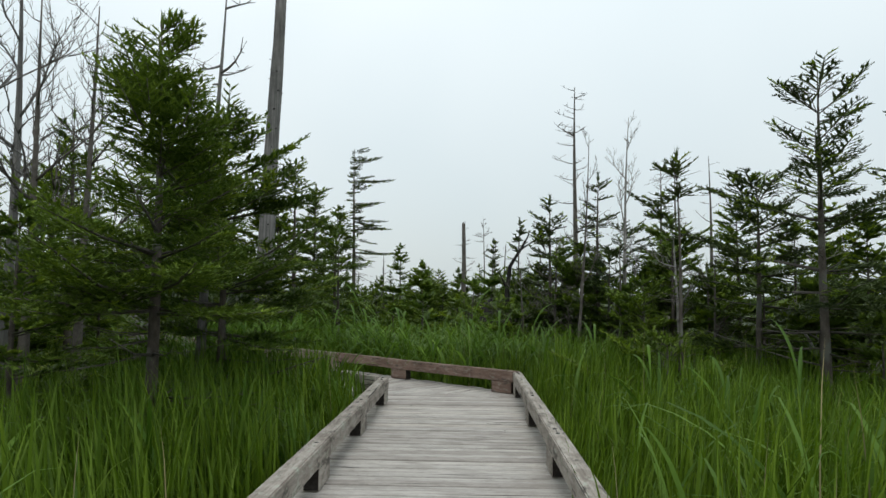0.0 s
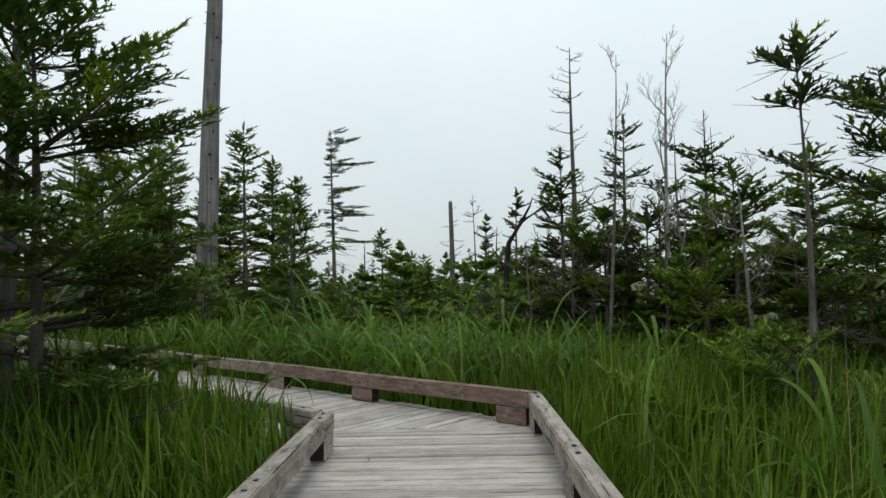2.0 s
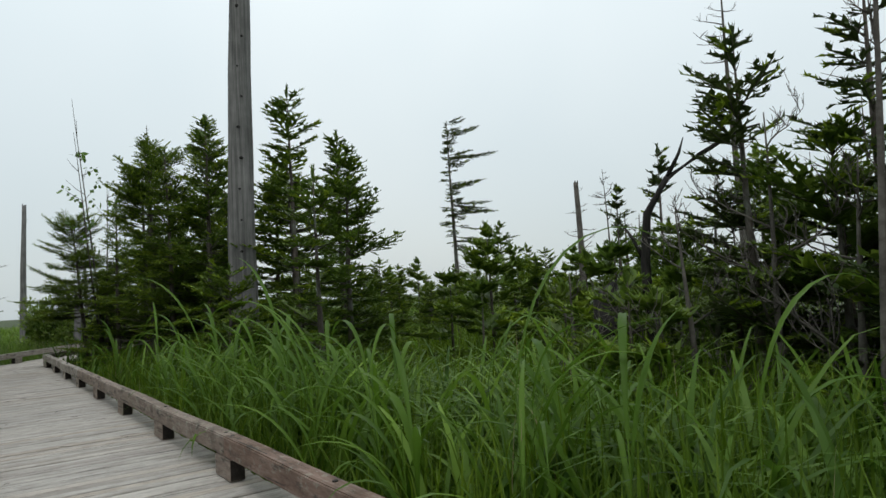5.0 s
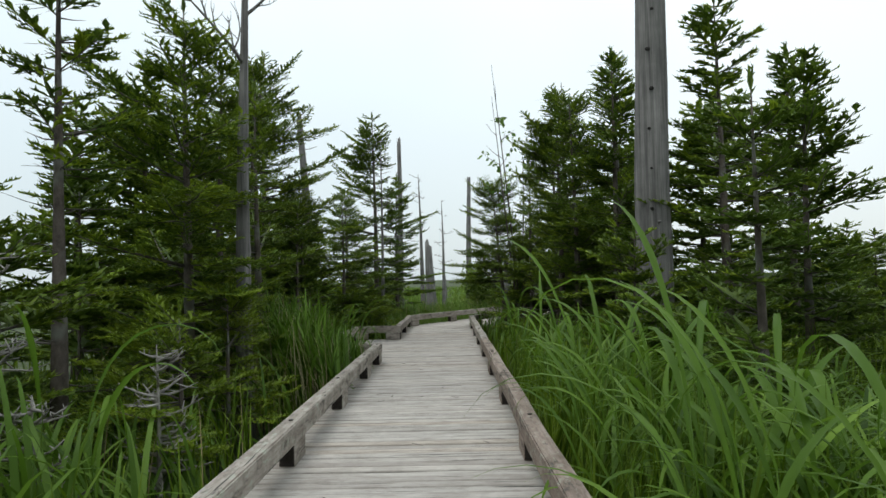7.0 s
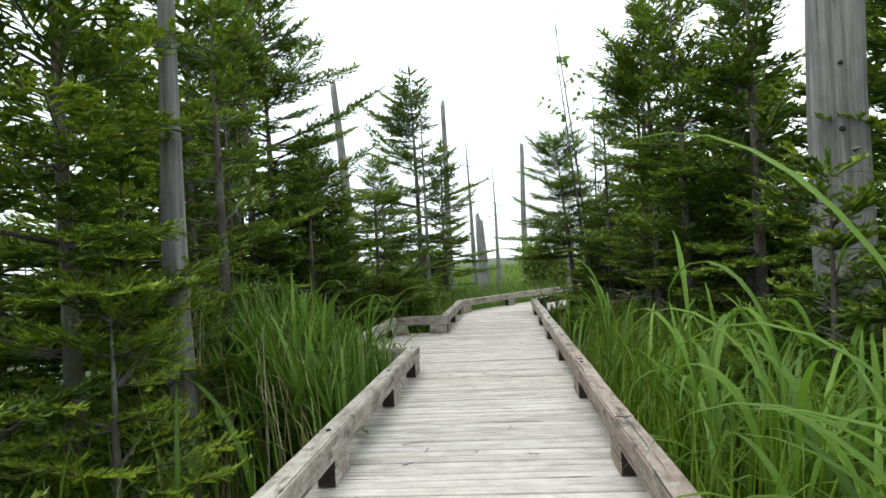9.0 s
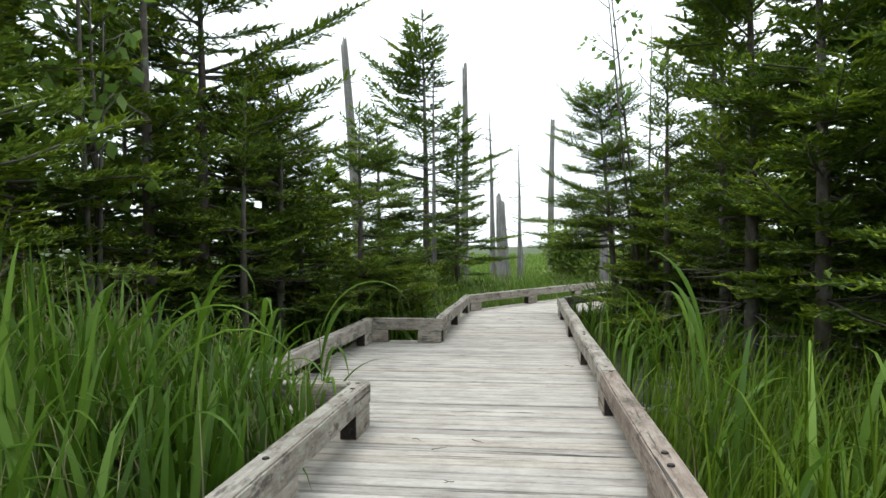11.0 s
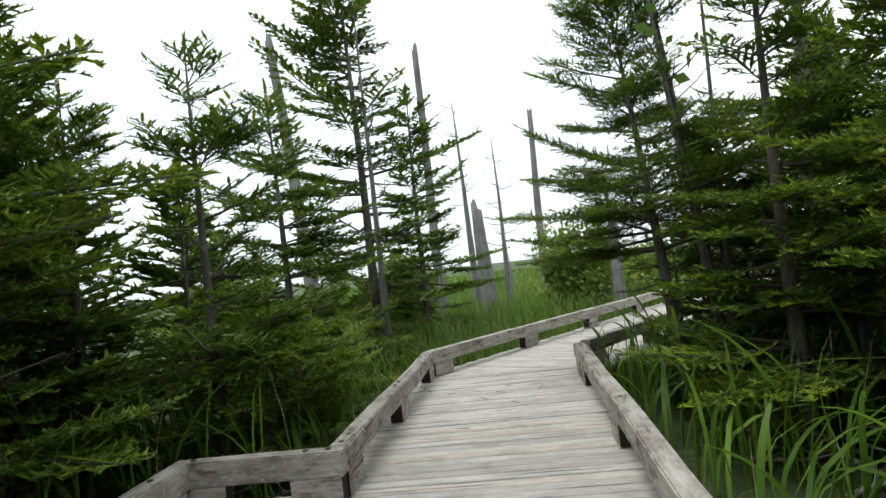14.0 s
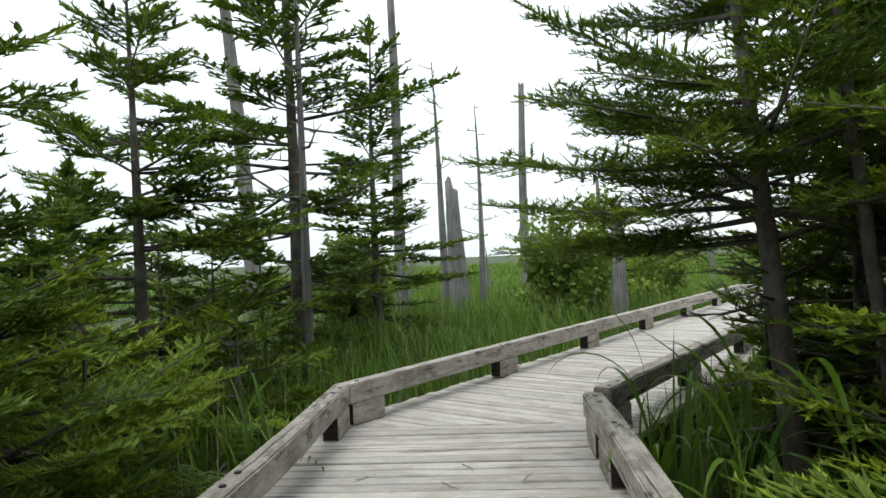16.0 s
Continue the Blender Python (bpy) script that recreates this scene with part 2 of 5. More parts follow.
class Tubes:
    """Collects tapered tubes into one mesh."""

    def __init__(self):
        self.v, self.f = [], []

    def add(self, pts, radii, sides=5, wob=0.0, rng=None):
        k0, n = len(self.v), len(pts)
        for i, (p, r) in enumerate(zip(pts, radii)):
            d = (pts[min(i + 1, n - 1)] - pts[max(i - 1, 0)]).normalized()
            a = d.orthogonal().normalized() if abs(d.z) < 0.9 else Vector((1, 0, 0))
            a = (a - d * a.dot(d)).normalized()
            b = d.cross(a)
            for j in range(sides):
                t = 2 * math.pi * j / sides
                rr = r * (1 + (rng.uniform(-wob, wob) if rng else 0))
                self.v.append(p + a * math.cos(t) * rr + b * math.sin(t) * rr)
        for i in range(n - 1):
            for j in range(sides):
                p, q = k0 + i * sides + j, k0 + i * sides + (j + 1) % sides
                self.f.append((p, q, q + sides, p + sides))
        self.f.append(tuple(k0 + (n - 1) * sides + j for j in range(sides)))
        self.f.append(tuple(k0 + j for j in reversed(range(sides))))

    def mesh(self, name, mat, smooth=True):
        return mesh_of(name, [tuple(v) for v in self.v], self.f, [mat], smooth)


# ---- ground: one sheet to the horizon ----
def build_ground():
    xs = sorted({*[-3000, -1200, -500, -200, -120, -80, 45, 80, 150, 400, 1200, 3000], *[-60 + 1.0 * i for i in range(76)]})
    ys = sorted({*[-3000, -1200, -400, -150, -80, -40, 62, 90, 150, 400, 1200, 3000], *[-24 + 1.0 * i for i in range(71)]})
    verts = []
    for y in ys:
        for x in xs:
            z = GROUND + 0.10 * (noise.noise((x * 0.35, y * 0.35, 0.0))) - 0.04
            if abs(x) > 90 or abs(y) > 90:
                z = GROUND
            verts.append((x, y, z))
    w = len(xs)
    faces = [(j * w + i, j * w + i + 1, (j + 1) * w + i + 1, (j + 1) * w + i) for j in range(len(ys) - 1) for i in range(w - 1)]
    ob = new("ground", mesh_of("ground", verts, faces, [M_GROUND], True))
    tagged(ob, "flat boggy ground, dark soil and moss under sedge", "ground", kind="structure")


build_ground()


# ---- rails ----
def box_bm(x0, x1, y0, y1, z0, z1, bevel=0.008, seg=1):
    bm = bmesh.new()
    bmesh.ops.create_cube(bm, size=1.0)
    for v in bm.verts:
        v.co = Vector((x0 if v.co.x < 0 else x1, y0 if v.co.y < 0 else y1, z0 if v.co.z < 0 else z1))
    if bevel:
        bmesh.ops.bevel(bm, geom=bm.edges[:], offset=bevel, segments=seg, affect="EDGES")
    return bm


def frame_at(p, d):
    r = d.normalized()
    return Matrix(((r.x, -r.y, 0, p.x), (r.y, r.x, 0, p.y), (0, 0, 1, p.z), (0, 0, 0, 1)))


def rail(start, end, side, mat, offsets, label, cut0=0.0, cut1=0.0, block_len=0.34, dz=0.0):
    """A kerb rail along the inner edge start -> end; side +1: the timber lies to the left of that line. cut0, cut1: by how much the far edge runs past the ends."""
    d = end - start
    length = d.length
    thing = new("kerb_rail")
    thing.matrix_world = frame_at(start, d)
    tagged(thing, label, "kerb rail", "boardwalk kerb rails")
    y0, y1 = (0.0, side * RAIL_W)
    # beam with mitred ends and a slight bow
    bm = bmesh.new()
    n = max(2, int(length / 0.5))
    rings = []
    rng = random.Random(int(abs(start.x * 97 + start.y * 31) * 10))
    for i in range(n + 1):
        f = i / n
        bow = 0.006 * math.sin(f * 9 + start.x)
        lift = 0.004 * math.sin(f * 7 + start.y)
        ring = []
        for yy, zz in ((y0, RAIL_Z - RAIL_T), (y1, RAIL_Z - RAIL_T), (y1, RAIL_Z), (y0, RAIL_Z)):
            far = yy != y0
            xa, xb = (-cut0 if far else 0.0), length + (cut1 if far else 0.0)
            ring.append(bm.verts.new((xa + (xb - xa) * f, yy + bow, zz + lift + dz)))
        rings.append(ring)
    for a, b in zip(rings, rings[1:]):
        for j in range(4):
            bm.faces.new((a[j], a[(j + 1) % 4], b[(j + 1) % 4], b[j]))
    bm.faces.new(rings[0][::-1])
    bm.faces.new(rings[-1])
    bmesh.ops.recalc_face_normals(bm, faces=bm.faces[:])
    sharp = [e for e in bm.edges if len(e.link_faces) == 2 and e.link_faces[0].normal.dot(e.link_faces[1].normal) < 0.5]
    bmesh.ops.bevel(bm, geom=sharp, offset=0.009, segments=2, affect="EDGES")
    part("beam", bm, mat, thing)
    for s in offsets:
        ya, yb = sorted((y0 + side * 0.004, y1 - side * 0.004))
        bm = box_bm(s, s + block_len, ya, yb, 0.0, RAIL_Z - RAIL_T + dz, 0.006)
        me = bpy.data.meshes.new("block")
        for f in bm.faces:
            f.material_index = 1 if abs(f.normal.x) > 0.9 else 0
        bm.to_mesh(me)
        bm.free()
        me.materials.append(mat)
        me.materials.append(M_END)
        obj("block", me, thing)
        for q in (0.09, block_len - 0.08) if rng.random() < 0.5 else (0.1,):
            bm = bmesh.new()
            bmesh.ops.create_cone(bm, cap_ends=True, segments=10, radius1=0.017, radius2=0.015, depth=0.008)
            bmesh.ops.translate(bm, verts=bm.verts[:], vec=(s + q, (y0 + y1) / 2 + rng.uniform(-0.01, 0.01), RAIL_Z + dz + 0.002))
            part("bolt_head", bm, M_BOLT, thing)
    return thing


GREY = "weathered grey timber kerb rail on short blocks along the boardwalk"
BROWN = "brown timber kerb rail on short blocks along the boardwalk"
a_back = 13.0
a_left0, a_right0 = A_IN - A_DIR * a_back, A_OUT - A_DIR * a_back
rail(a_left0, A_IN, 1, M_RAIL, [a_back - 0.36 - 1.75 * i for i in range(7)], GREY)
rail(a_right0, A_OUT, -1, M_RAIL, [a_back - 0.30 - 1.9 * i for i in range(7)], GREY, 0.0, 0.055)
rail(A_OUT, A_OUT + B_DIR * 3.9, -1, M_RAIL_BROWN, [0.04, 2.10], BROWN, 0.055, 0.0)
for k, mat in enumerate((M_RAIL_TAN, M_RAIL_TAN, M_RAIL, M_RAIL)):
    last = k == 3
    rail(A_OUT + B_DIR * (3.905 + 4.1 * k), C_IN if last else A_OUT + B_DIR * (3.9 + 4.1 * (k + 1)), -1, mat, [-0.13, 1.92] + ([2.40] if last else []), GREY)
rail(A_IN + B_DIR * 0.13, Vector((BAY0, A_IN.y, 0)), 1, M_RAIL, [0.1] + [0.85 + 2.02 * i for i in range(5)] + [10.67 - 0.34], GREY)
rail(Vector((BAY0 - 0.0, A_IN.y - 0.13, 0)), Vector((BAY0, BAY_Y - RAIL_W, 0)), 1, M_RAIL, [0.02], GREY, block_len=0.2)
rail(Vector((BAY0 - 0.005, BAY_Y, 0)), Vector((BAY1, BAY_Y, 0)), 1, M_RAIL, [0.25, 1.75, 3.48], GREY)
rail(Vector((BAY1, BAY_Y - RAIL_W, 0)), Vector((BAY1, A_IN.y, 0)), 1, M_RAIL, [0.02, 0.70], GREY, block_len=0.3)
rail(Vector((BAY1 - RAIL_W - 0.004, A_IN.y, 0)), C_OUT, 1, M_RAIL, [0.0, 1.75, 3.55], GREY, 0.0, 0.035)
c_len = 16.0
rail(C_OUT, C_OUT + C_DIR * c_len, 1, M_RAIL, [0.03] + [2.05 + 2.03 * i for i in range(7)], GREY, 0.035, 0.0)
rail(C_IN + C_DIR * 0.16, C_IN + C_DIR * c_len, -1, M_RAIL, [0.0] + [1.7 + 2.0 * i for i in range(7)], GREY)


# ---- trees ----
def bent(h, lean, rng, n=8, z0=GROUND - 0.1):
    """Centre line of a trunk."""
    ph, amp = rng.uniform(0, 6), 0.012 * h
    az = rng.uniform(0, 6.3)
    return [Vector((lean[0] * f * h + amp * math.sin(ph + 4 * f) * f * math.cos(az), lean[1] * f * h + amp * math.cos(ph + 3 * f) * f * math.sin(az), f * h)) for f in (i / n for i in range(n + 1))]


def along(pts, f):
    f = max(0.0, min(0.9999, f)) * (len(pts) - 1)
    i = int(f)
    return pts[i].lerp(pts[i + 1], f - i)


def needles(twigs, q, rng, size=0.034):
    """Needle fans along twigs (rows of start and end): slender triangles to both sides and a leading shoot."""
    tw = np.array(twigs, np.float64)
    if len(tw) == 0:
        return np.zeros((0, 3)), np.zeros((0, 3), int)
    a, b = tw[:, :3], tw[:, 3:6]
    ln = np.linalg.norm(b - a, axis=1)[:, None]
    g = np.random.RandomState(rng.randrange(10 ** 6))
    d = (b - a) / np.maximum(ln, 1e-6)
    s = np.cross(d, np.array([0, 0, 1.0]))
    s /= np.maximum(np.linalg.norm(s, axis=1), 1e-3)[:, None]
    u = np.cross(s, d)
    n, m = len(a), 9 if q < 0.85 else 5 if q < 1.35 else 4 if q < 2.3 else 3
    half = 0.0135 * q ** (1.6 if q < 1 else 0.8)
    fans = []
    for j in range(m):
        side = 1 if j % 2 else -1
        p = a + (b - a) * ((j + g.rand(n)) / m * 0.95)[:, None]
        o = d * g.uniform(0.5, 0.95, n)[:, None] + s * (side * g.uniform(0.4, 0.85, n))[:, None] + u * g.uniform(0.0, 0.75, n)[:, None]
        o /= np.linalg.norm(o, axis=1)[:, None]
        L = (size * q ** 0.8 + 0.07 * ln) * g.uniform(0.75, 1.3, n)[:, None]
        fans.append(np.stack([p - d * half, p + d * half + s * (side * half * 0.5), p + o * L], 1))
    wide = 0.019 * q ** (2.2 if q < 1 else 1.1) * g.uniform(0.8, 1.2, n)[:, None]
    knee = a + (b - a) * 0.45 + u * wide * 0.4
    fans += [np.stack([a, knee - s * wide, b + d * 0.015], 1), np.stack([a, b + d * 0.015, knee + s * wide], 1)]
    v = np.stack(fans, 1).reshape(-1, 3)
    return v, np.arange(len(v)).reshape(-1, 3)


def conifer(name, label, h, r, seed, q=1.5, clear=0.12, lean=(0, 0), flag=None, fresh=0.18, sparse=0.0, dead_top=0.0, whorl=0.21, mat=None, droop=0.0, power=0.68, girth=1.0, cut=None, arms=(), group="firs and spruces"):
    """A fir or spruce with trunk, bare wood and needle crown; cut (direction, share) trims the trail side."""
    rng = random.Random(seed)
    thing = new(name)
    tagged(thing, label, "conifer", group)
    mid = bent(h, lean, rng)
    r0 = (0.018 + 0.0125 * h) * girth
    tb = Tubes()
    tb.add(mid, [r0 * (1.25 if i == 0 else 1) * (1 - 0.93 * i / 8) for i in range(9)], 9, 0.07, rng)
    obj("trunk", tb.mesh("trunk", M_BARK), thing)
    wood_t, dark, bright = Tubes(), [], []
    z = h * clear * 0.4
    lobe, amp = rng.uniform(0, 6.3), rng.uniform(0.1, 0.3)
    while z < h * 0.985:
        f = z / h
        swell = rng.uniform(0.58, 1.3)
        gap_at = rng.uniform(0, 6.3)
        held = [a for a in arms if f <= a[1] < f + whorl / h]
        for arm in [None] * (rng.choice((5, 5, 6, 6)) if f > clear else 3) + held:
            az = arm[0] if arm else rng.uniform(0, 2 * math.pi)
            if not arm and math.cos(az - gap_at) > 0.72 and f > clear:
                continue
            L = r * ((1 - f) ** power) * rng.uniform(0.6, 1.2) * swell * (1 + amp * math.cos(az - lobe)) + 0.10
            if cut is not None and math.cos(az - cut[0]) > 0.25:
                L *= cut[1]
            if flag is not None:
                L *= 0.28 + 0.72 * max(0.0, 0.5 + 0.5 * math.cos(az - flag)) ** 1.5 * 1.5
            if arm:
                L = arm[2]
            bare = not arm and (f < clear or rng.random() < sparse or f > 1 - dead_top)
            if bare:
                L *= 0.6
            el = math.radians(-14 + 44 * f ** 1.3 + rng.uniform(-13, 13) - droop)
            base = along(mid, f + rng.uniform(-0.01, 0.01))
            dh = Vector((math.cos(az), math.sin(az), 0))
            sh = Vector((-dh.y, dh.x, 0))
            curl, sway = rng.uniform(0.06, 0.22), rng.uniform(-0.12, 0.12)

            def at(s):
                return base + dh * (s * math.cos(el)) + Vector((0, 0, s * math.sin(el) + curl * s * s / max(L, 0.3))) + sh * (sway * s * s / max(L, 0.3))

            n = 3
            br = 0.004 + 0.011 * L * (1 if q < 2.4 else 1.4)
            if q < 3 or bare:
                wood_t.add([at(L * i / (n - 1)) for i in range(n)], [br * (1 - 0.8 * i / (n - 1)) for i in range(n)], 3)
            if bare:
                for _ in range(int(L * 7 / q)):
                    s = rng.uniform(0.25, 0.95) * L
                    e = at(s) + (dh * rng.uniform(0.3, 1) + sh * rng.uniform(-1, 1) + Vector((0, 0, rng.uniform(-0.2, 0.3)))) * rng.uniform(0.1, 0.28)
                    wood_t.add([at(s), e], [0.0035, 0.0015], 3)
                continue
            if q < 1.6:
                for _ in range(2):
                    s0 = rng.uniform(0.08, 0.4) * L
                    wood_t.add([at(s0), at(s0) + (dh * rng.uniform(0.2, 1) + sh * rng.uniform(-1, 1) + Vector((0, 0, rng.uniform(-0.5, 0.2)))) * rng.uniform(0.12, 0.35)], [0.003, 0.0012], 3)
            s, side = L * rng.uniform(0.1, 0.26), 1
            dark.append((*at(s), *at(L), 0))
            stp = 0.072 * q ** 0.8
            while s < L:
                p = at(s)
                bl = (0.10 + 0.42 * (L - s)) * rng.uniform(0.7, 1.15)
                bl = min(bl, 0.55)
                ang = math.radians(rng.uniform(38, 62)) * side
                bd = (dh * math.cos(ang) + sh * math.sin(ang) + Vector((0, 0, math.tan(el) * 0.6 + rng.uniform(-0.08, 0.2) + curl * s / max(L, 0.3)))).normalized()
                e = p + bd * bl
                tip = bright if (rng.random() < fresh * (0.35 + s / L)) else dark
                tip.append((*p, *e, 0))
                if bl > 0.16:
                    bs = Vector((-bd.y, bd.x, 0))
                    t2, sd = 0.3, side
                    while t2 < 1.0:
                        c = p + bd * (bl * t2)
                        tl = (0.05 + 0.4 * bl * (1 - t2)) * rng.uniform(0.8, 1.2)
                        e2 = c + (bd * 0.72 + bs * sd * 0.66 + Vector((0, 0, rng.uniform(-0.4, 0.45)))) * tl
                        tip.append((*c, *e2, 0))
                        t2 += 0.058 * q ** 0.8 / bl
                        sd = -sd
                if tip is bright:
                    bright.append((*(p + bd * bl * 0.5), *(e + bd * 0.03), 0))
                s += stp * rng.uniform(0.7, 1.3) * 0.5
                side = -side
        z += whorl * rng.uniform(0.75, 1.25) * (1.0 if f < 0.7 else 0.7)
    for i in range(3):
        top = along(mid, 0.97)
        if dead_top <= 0:
            dark.append((*top, *(top + Vector((rng.uniform(-0.03, 0.03), rng.uniform(-0.03, 0.03), 0.03 * h + 0.12))), 0))
    tagged(obj("bare_wood", wood_t.mesh("bare_wood", M_TWIG), thing), kind="stuff")
    v, t = needles(dark, q, rng)
    if len(v):
        tagged(obj("crown", tri_mesh("crown", v, t, mat or M_NEEDLE), thing), kind="stuff")
    v, t = needles(bright, q, rng)
    if len(v):
        tagged(obj("new_growth", tri_mesh("new_growth", v, t, M_FRESH), thing), "fresh yellow-green tips", kind="stuff")
    return thing


def place(thing, x, y, z=None, rz=0.0, s=1.0):
    thing.matrix_world = Matrix.LocRotScale((x, y, GROUND - 0.08 if z is None else z), Euler((0, 0, rz)), (s, s, s))
    return thing


def snag(label, x, y, h, r, seed, lean=(0, 0), top="broken", stubs=6, mat=None, branches=0, name="dead_snag", holes=()):
    """A dead standing trunk; its branches are parts."""
    rng = random.Random(seed)
    thing = new(name)
    tagged(thing, label, "dead tree", "dead standing trunks")
    n = 14
    mid = bent(h, lean, rng, n)
    tb = Tubes()
    sides = 14 if r > 0.12 else 8
    rad = [r * (1.25 - 0.25 * min(1, i / 1.5)) * (1 - (0.45 if top == "broken" else 0.9) * i / n) for i in range(n + 1)]
    tb.add(mid, rad, sides, 0.05, rng)
    if top == "broken":
        for j in range(sides):
            k = len(mid) * sides - sides + j
            tb.v[k] = tb.v[k] + Vector((0, 0, rng.uniform(-0.3, 0.9) * r * 2.2))
    obj("trunk", tb.mesh("trunk", mat or M_SNAG), thing)
    for i in range(stubs):
        f = rng.uniform(0.2, 0.97)
        az = rng.uniform(0, 6.3)
        p = along(mid, f)
        d = Vector((math.cos(az), math.sin(az), rng.uniform(-0.1, 0.4)))
        rr = r * (1 - 0.5 * f)
        L = rng.uniform(0.03, 0.09) + rr
        t = Tubes()
        t.add([p + d * rr * 0.6, p + d * L], [0.014 + 0.05 * rr, 0.008], 5)
        obj("branch_stub", t.mesh("branch_stub", mat or M_SNAG), thing)
    # holes are solid discs on the bark; black colour stands for their inner shade
    for az, f, hr in holes:
        p = along(mid, f)
        rr = rad[int(f * n)] * 0.985
        d = Vector((math.cos(az), math.sin(az), 0))
        bm = bmesh.new()
        bmesh.ops.create_cone(bm, cap_ends=True, segments=9, radius1=hr, radius2=hr * 0.7, depth=0.03)
        bmesh.ops.transform(bm, matrix=Matrix.Translation(p + d * rr) @ d.to_track_quat("Z", "X").to_matrix().to_4x4() @ Matrix.Diagonal((1, 1.3, 1, 1)), verts=bm.verts[:])
        part("hole", bm, M_CHAR, thing, "woodpecker hole as a solid disc, its shade painted black")
    for i in range(branches):
        f = rng.uniform(0.35, 0.99)
        az = rng.uniform(0, 6.3)
        p, L = along(mid, f), rng.uniform(0.35, 1.0) * (1.25 - f) * h * 0.2 + 0.14
        t = Tubes()
        e = [p]
        d = Vector((math.cos(az), math.sin(az), rng.uniform(-0.25, 0.45)))
        for k in range(4):
            e.append(e[-1] + d * (L / 4))
            d = (d + Vector((rng.uniform(-0.25, 0.25), rng.uniform(-0.25, 0.25), rng.uniform(-0.05, 0.3)))).normalized()
        b0 = 0.008 + 0.017 * L
        t.add(e, [b0 * (1 - 0.2 * k) for k in range(5)], 4)
        for k in (2, 3):
            for _ in range(2):
                t.add([e[k], e[k] + Vector((rng.uniform(-1, 1), rng.uniform(-1, 1), rng.uniform(-0.1, 0.8))) * L * 0.28], [b0 * 0.5, b0 * 0.2], 3)
        obj("branch", t.mesh("branch", mat or M_SNAG), thing)
    return place(thing, x, y)


def bare_tree(label, x, y, h, r, seed, lean=(0, 0), mat=None, limbs=9, low=0.3, spread=0.55, reach=1.0):
    """A leafless tree: limbs that fork again and again into upswept fine twigs."""
    rng = random.Random(seed)
    thing = new("bare_tree")
    tagged(thing, label, "bare tree", "bare trees")
    mid = bent(h, lean, rng, 10)
    tb = Tubes()
    tb.add(mid, [r * (1 - 0.9 * i / 10) for i in range(11)], 8, 0.06, rng)
    obj("trunk", tb.mesh("trunk", mat or M_TWIG), thing)

    def grow(t, p, d, L, r0, order):
        pts, q = [p], p
        for _ in range(5):
            q = q + d * (L / 5)
            pts.append(q)
            d = (d + Vector((rng.uniform(-0.3, 0.3), rng.uniform(-0.3, 0.3), rng.uniform(-0.06, 0.26)))).normalized()
        t.add(pts, [max(0.0022, r0 * (1 - 0.16 * k)) for k in range(6)], 5 if order == 0 else 3)
        if order < 2:
            for k in range(1, 6):
                for _ in range(rng.choice((0, 1, 1, 2)) if order else rng.choice((1, 1, 2))):
                    e = (d + Vector((rng.uniform(-1, 1), rng.uniform(-1, 1), rng.uniform(-0.35, 0.7)))).normalized()
                    grow(t, pts[k], e, L * rng.uniform(0.3, 0.55), r0 * 0.5, order + 1)

    for k in range(limbs):
        f = low + (0.97 - low) * (k + rng.random()) / limbs
        az = k * 2.4 + rng.uniform(-0.5, 0.5)
        d = Vector((math.cos(az) * spread, math.sin(az) * spread, rng.uniform(0.25, 0.75))).normalized()
        t = Tubes()
        grow(t, along(mid, f), d, (h * (1.15 - f) * rng.uniform(0.3, 0.5) + 0.2) * reach, r * (1.1 - f) * 0.4 + 0.004, 0)
        obj("limb", t.mesh("limb", mat or M_TWIG), thing)
    return place(thing, x, y)


# ---- conifers beside the first stretch ----
FIR = "dark green fir with layered flat boughs among the sedge"
SPARSE = "thin spruce with sparse needles and bare grey twigs"
place(conifer("fir_tree", FIR, 4.05, 1.4, 11, 0.9, 0.36, fresh=0.12, whorl=0.165), -4.35, 3.15)
place(conifer("fir_tree", FIR, 3.8, 1.65, 12, 1.0, 0.33, fresh=0.12, whorl=0.17, power=0.45), -5.9, 4.6)
place(conifer("fir_tree", FIR, 2.3, 1.15, 13, 1.4, 0.05, fresh=0.2, whorl=0.2), -7.1, 4.3)
place(conifer("fir_tree", FIR, 2.7, 1.2, 621, 1.5, 0.05, fresh=0.3, power=0.5), -10.7, 3.6)
place(conifer("fir_tree", FIR, 2.1, 0.95, 622, 1.3, 0.05, fresh=0.35, power=0.5), -9.6, 4.6)
place(conifer("fir_tree", FIR, 2.6, 1.2, 14, 1.5, 0.1, fresh=0.12), -6.2, 2.6)
place(conifer("spruce_tree", SPARSE, 2.95, 0.3, 15, 1.1, 0.8, girth=0.6, sparse=0.25, whorl=0.3, power=0.25, mat=M_SPARSE), -2.1, 8.25, None, 0.0, 1.15)
place(conifer("spruce_tree", SPARSE, 3.5, 1.6, 16, 1.1, 0.25, sparse=0.45, dead_top=0.08, power=0.55, whorl=0.22, mat=M_SPARSE), -1.85, 10.2)
place(conifer("spruce_tree", SPARSE, 4.35, 1.75, 17, 0.95, 0.3, sparse=0.42, dead_top=0.05, power=0.62, whorl=0.21, mat=M_SPARSE), -0.8, 9.1)
THICKET = "low ragged spruce among dead twigs"
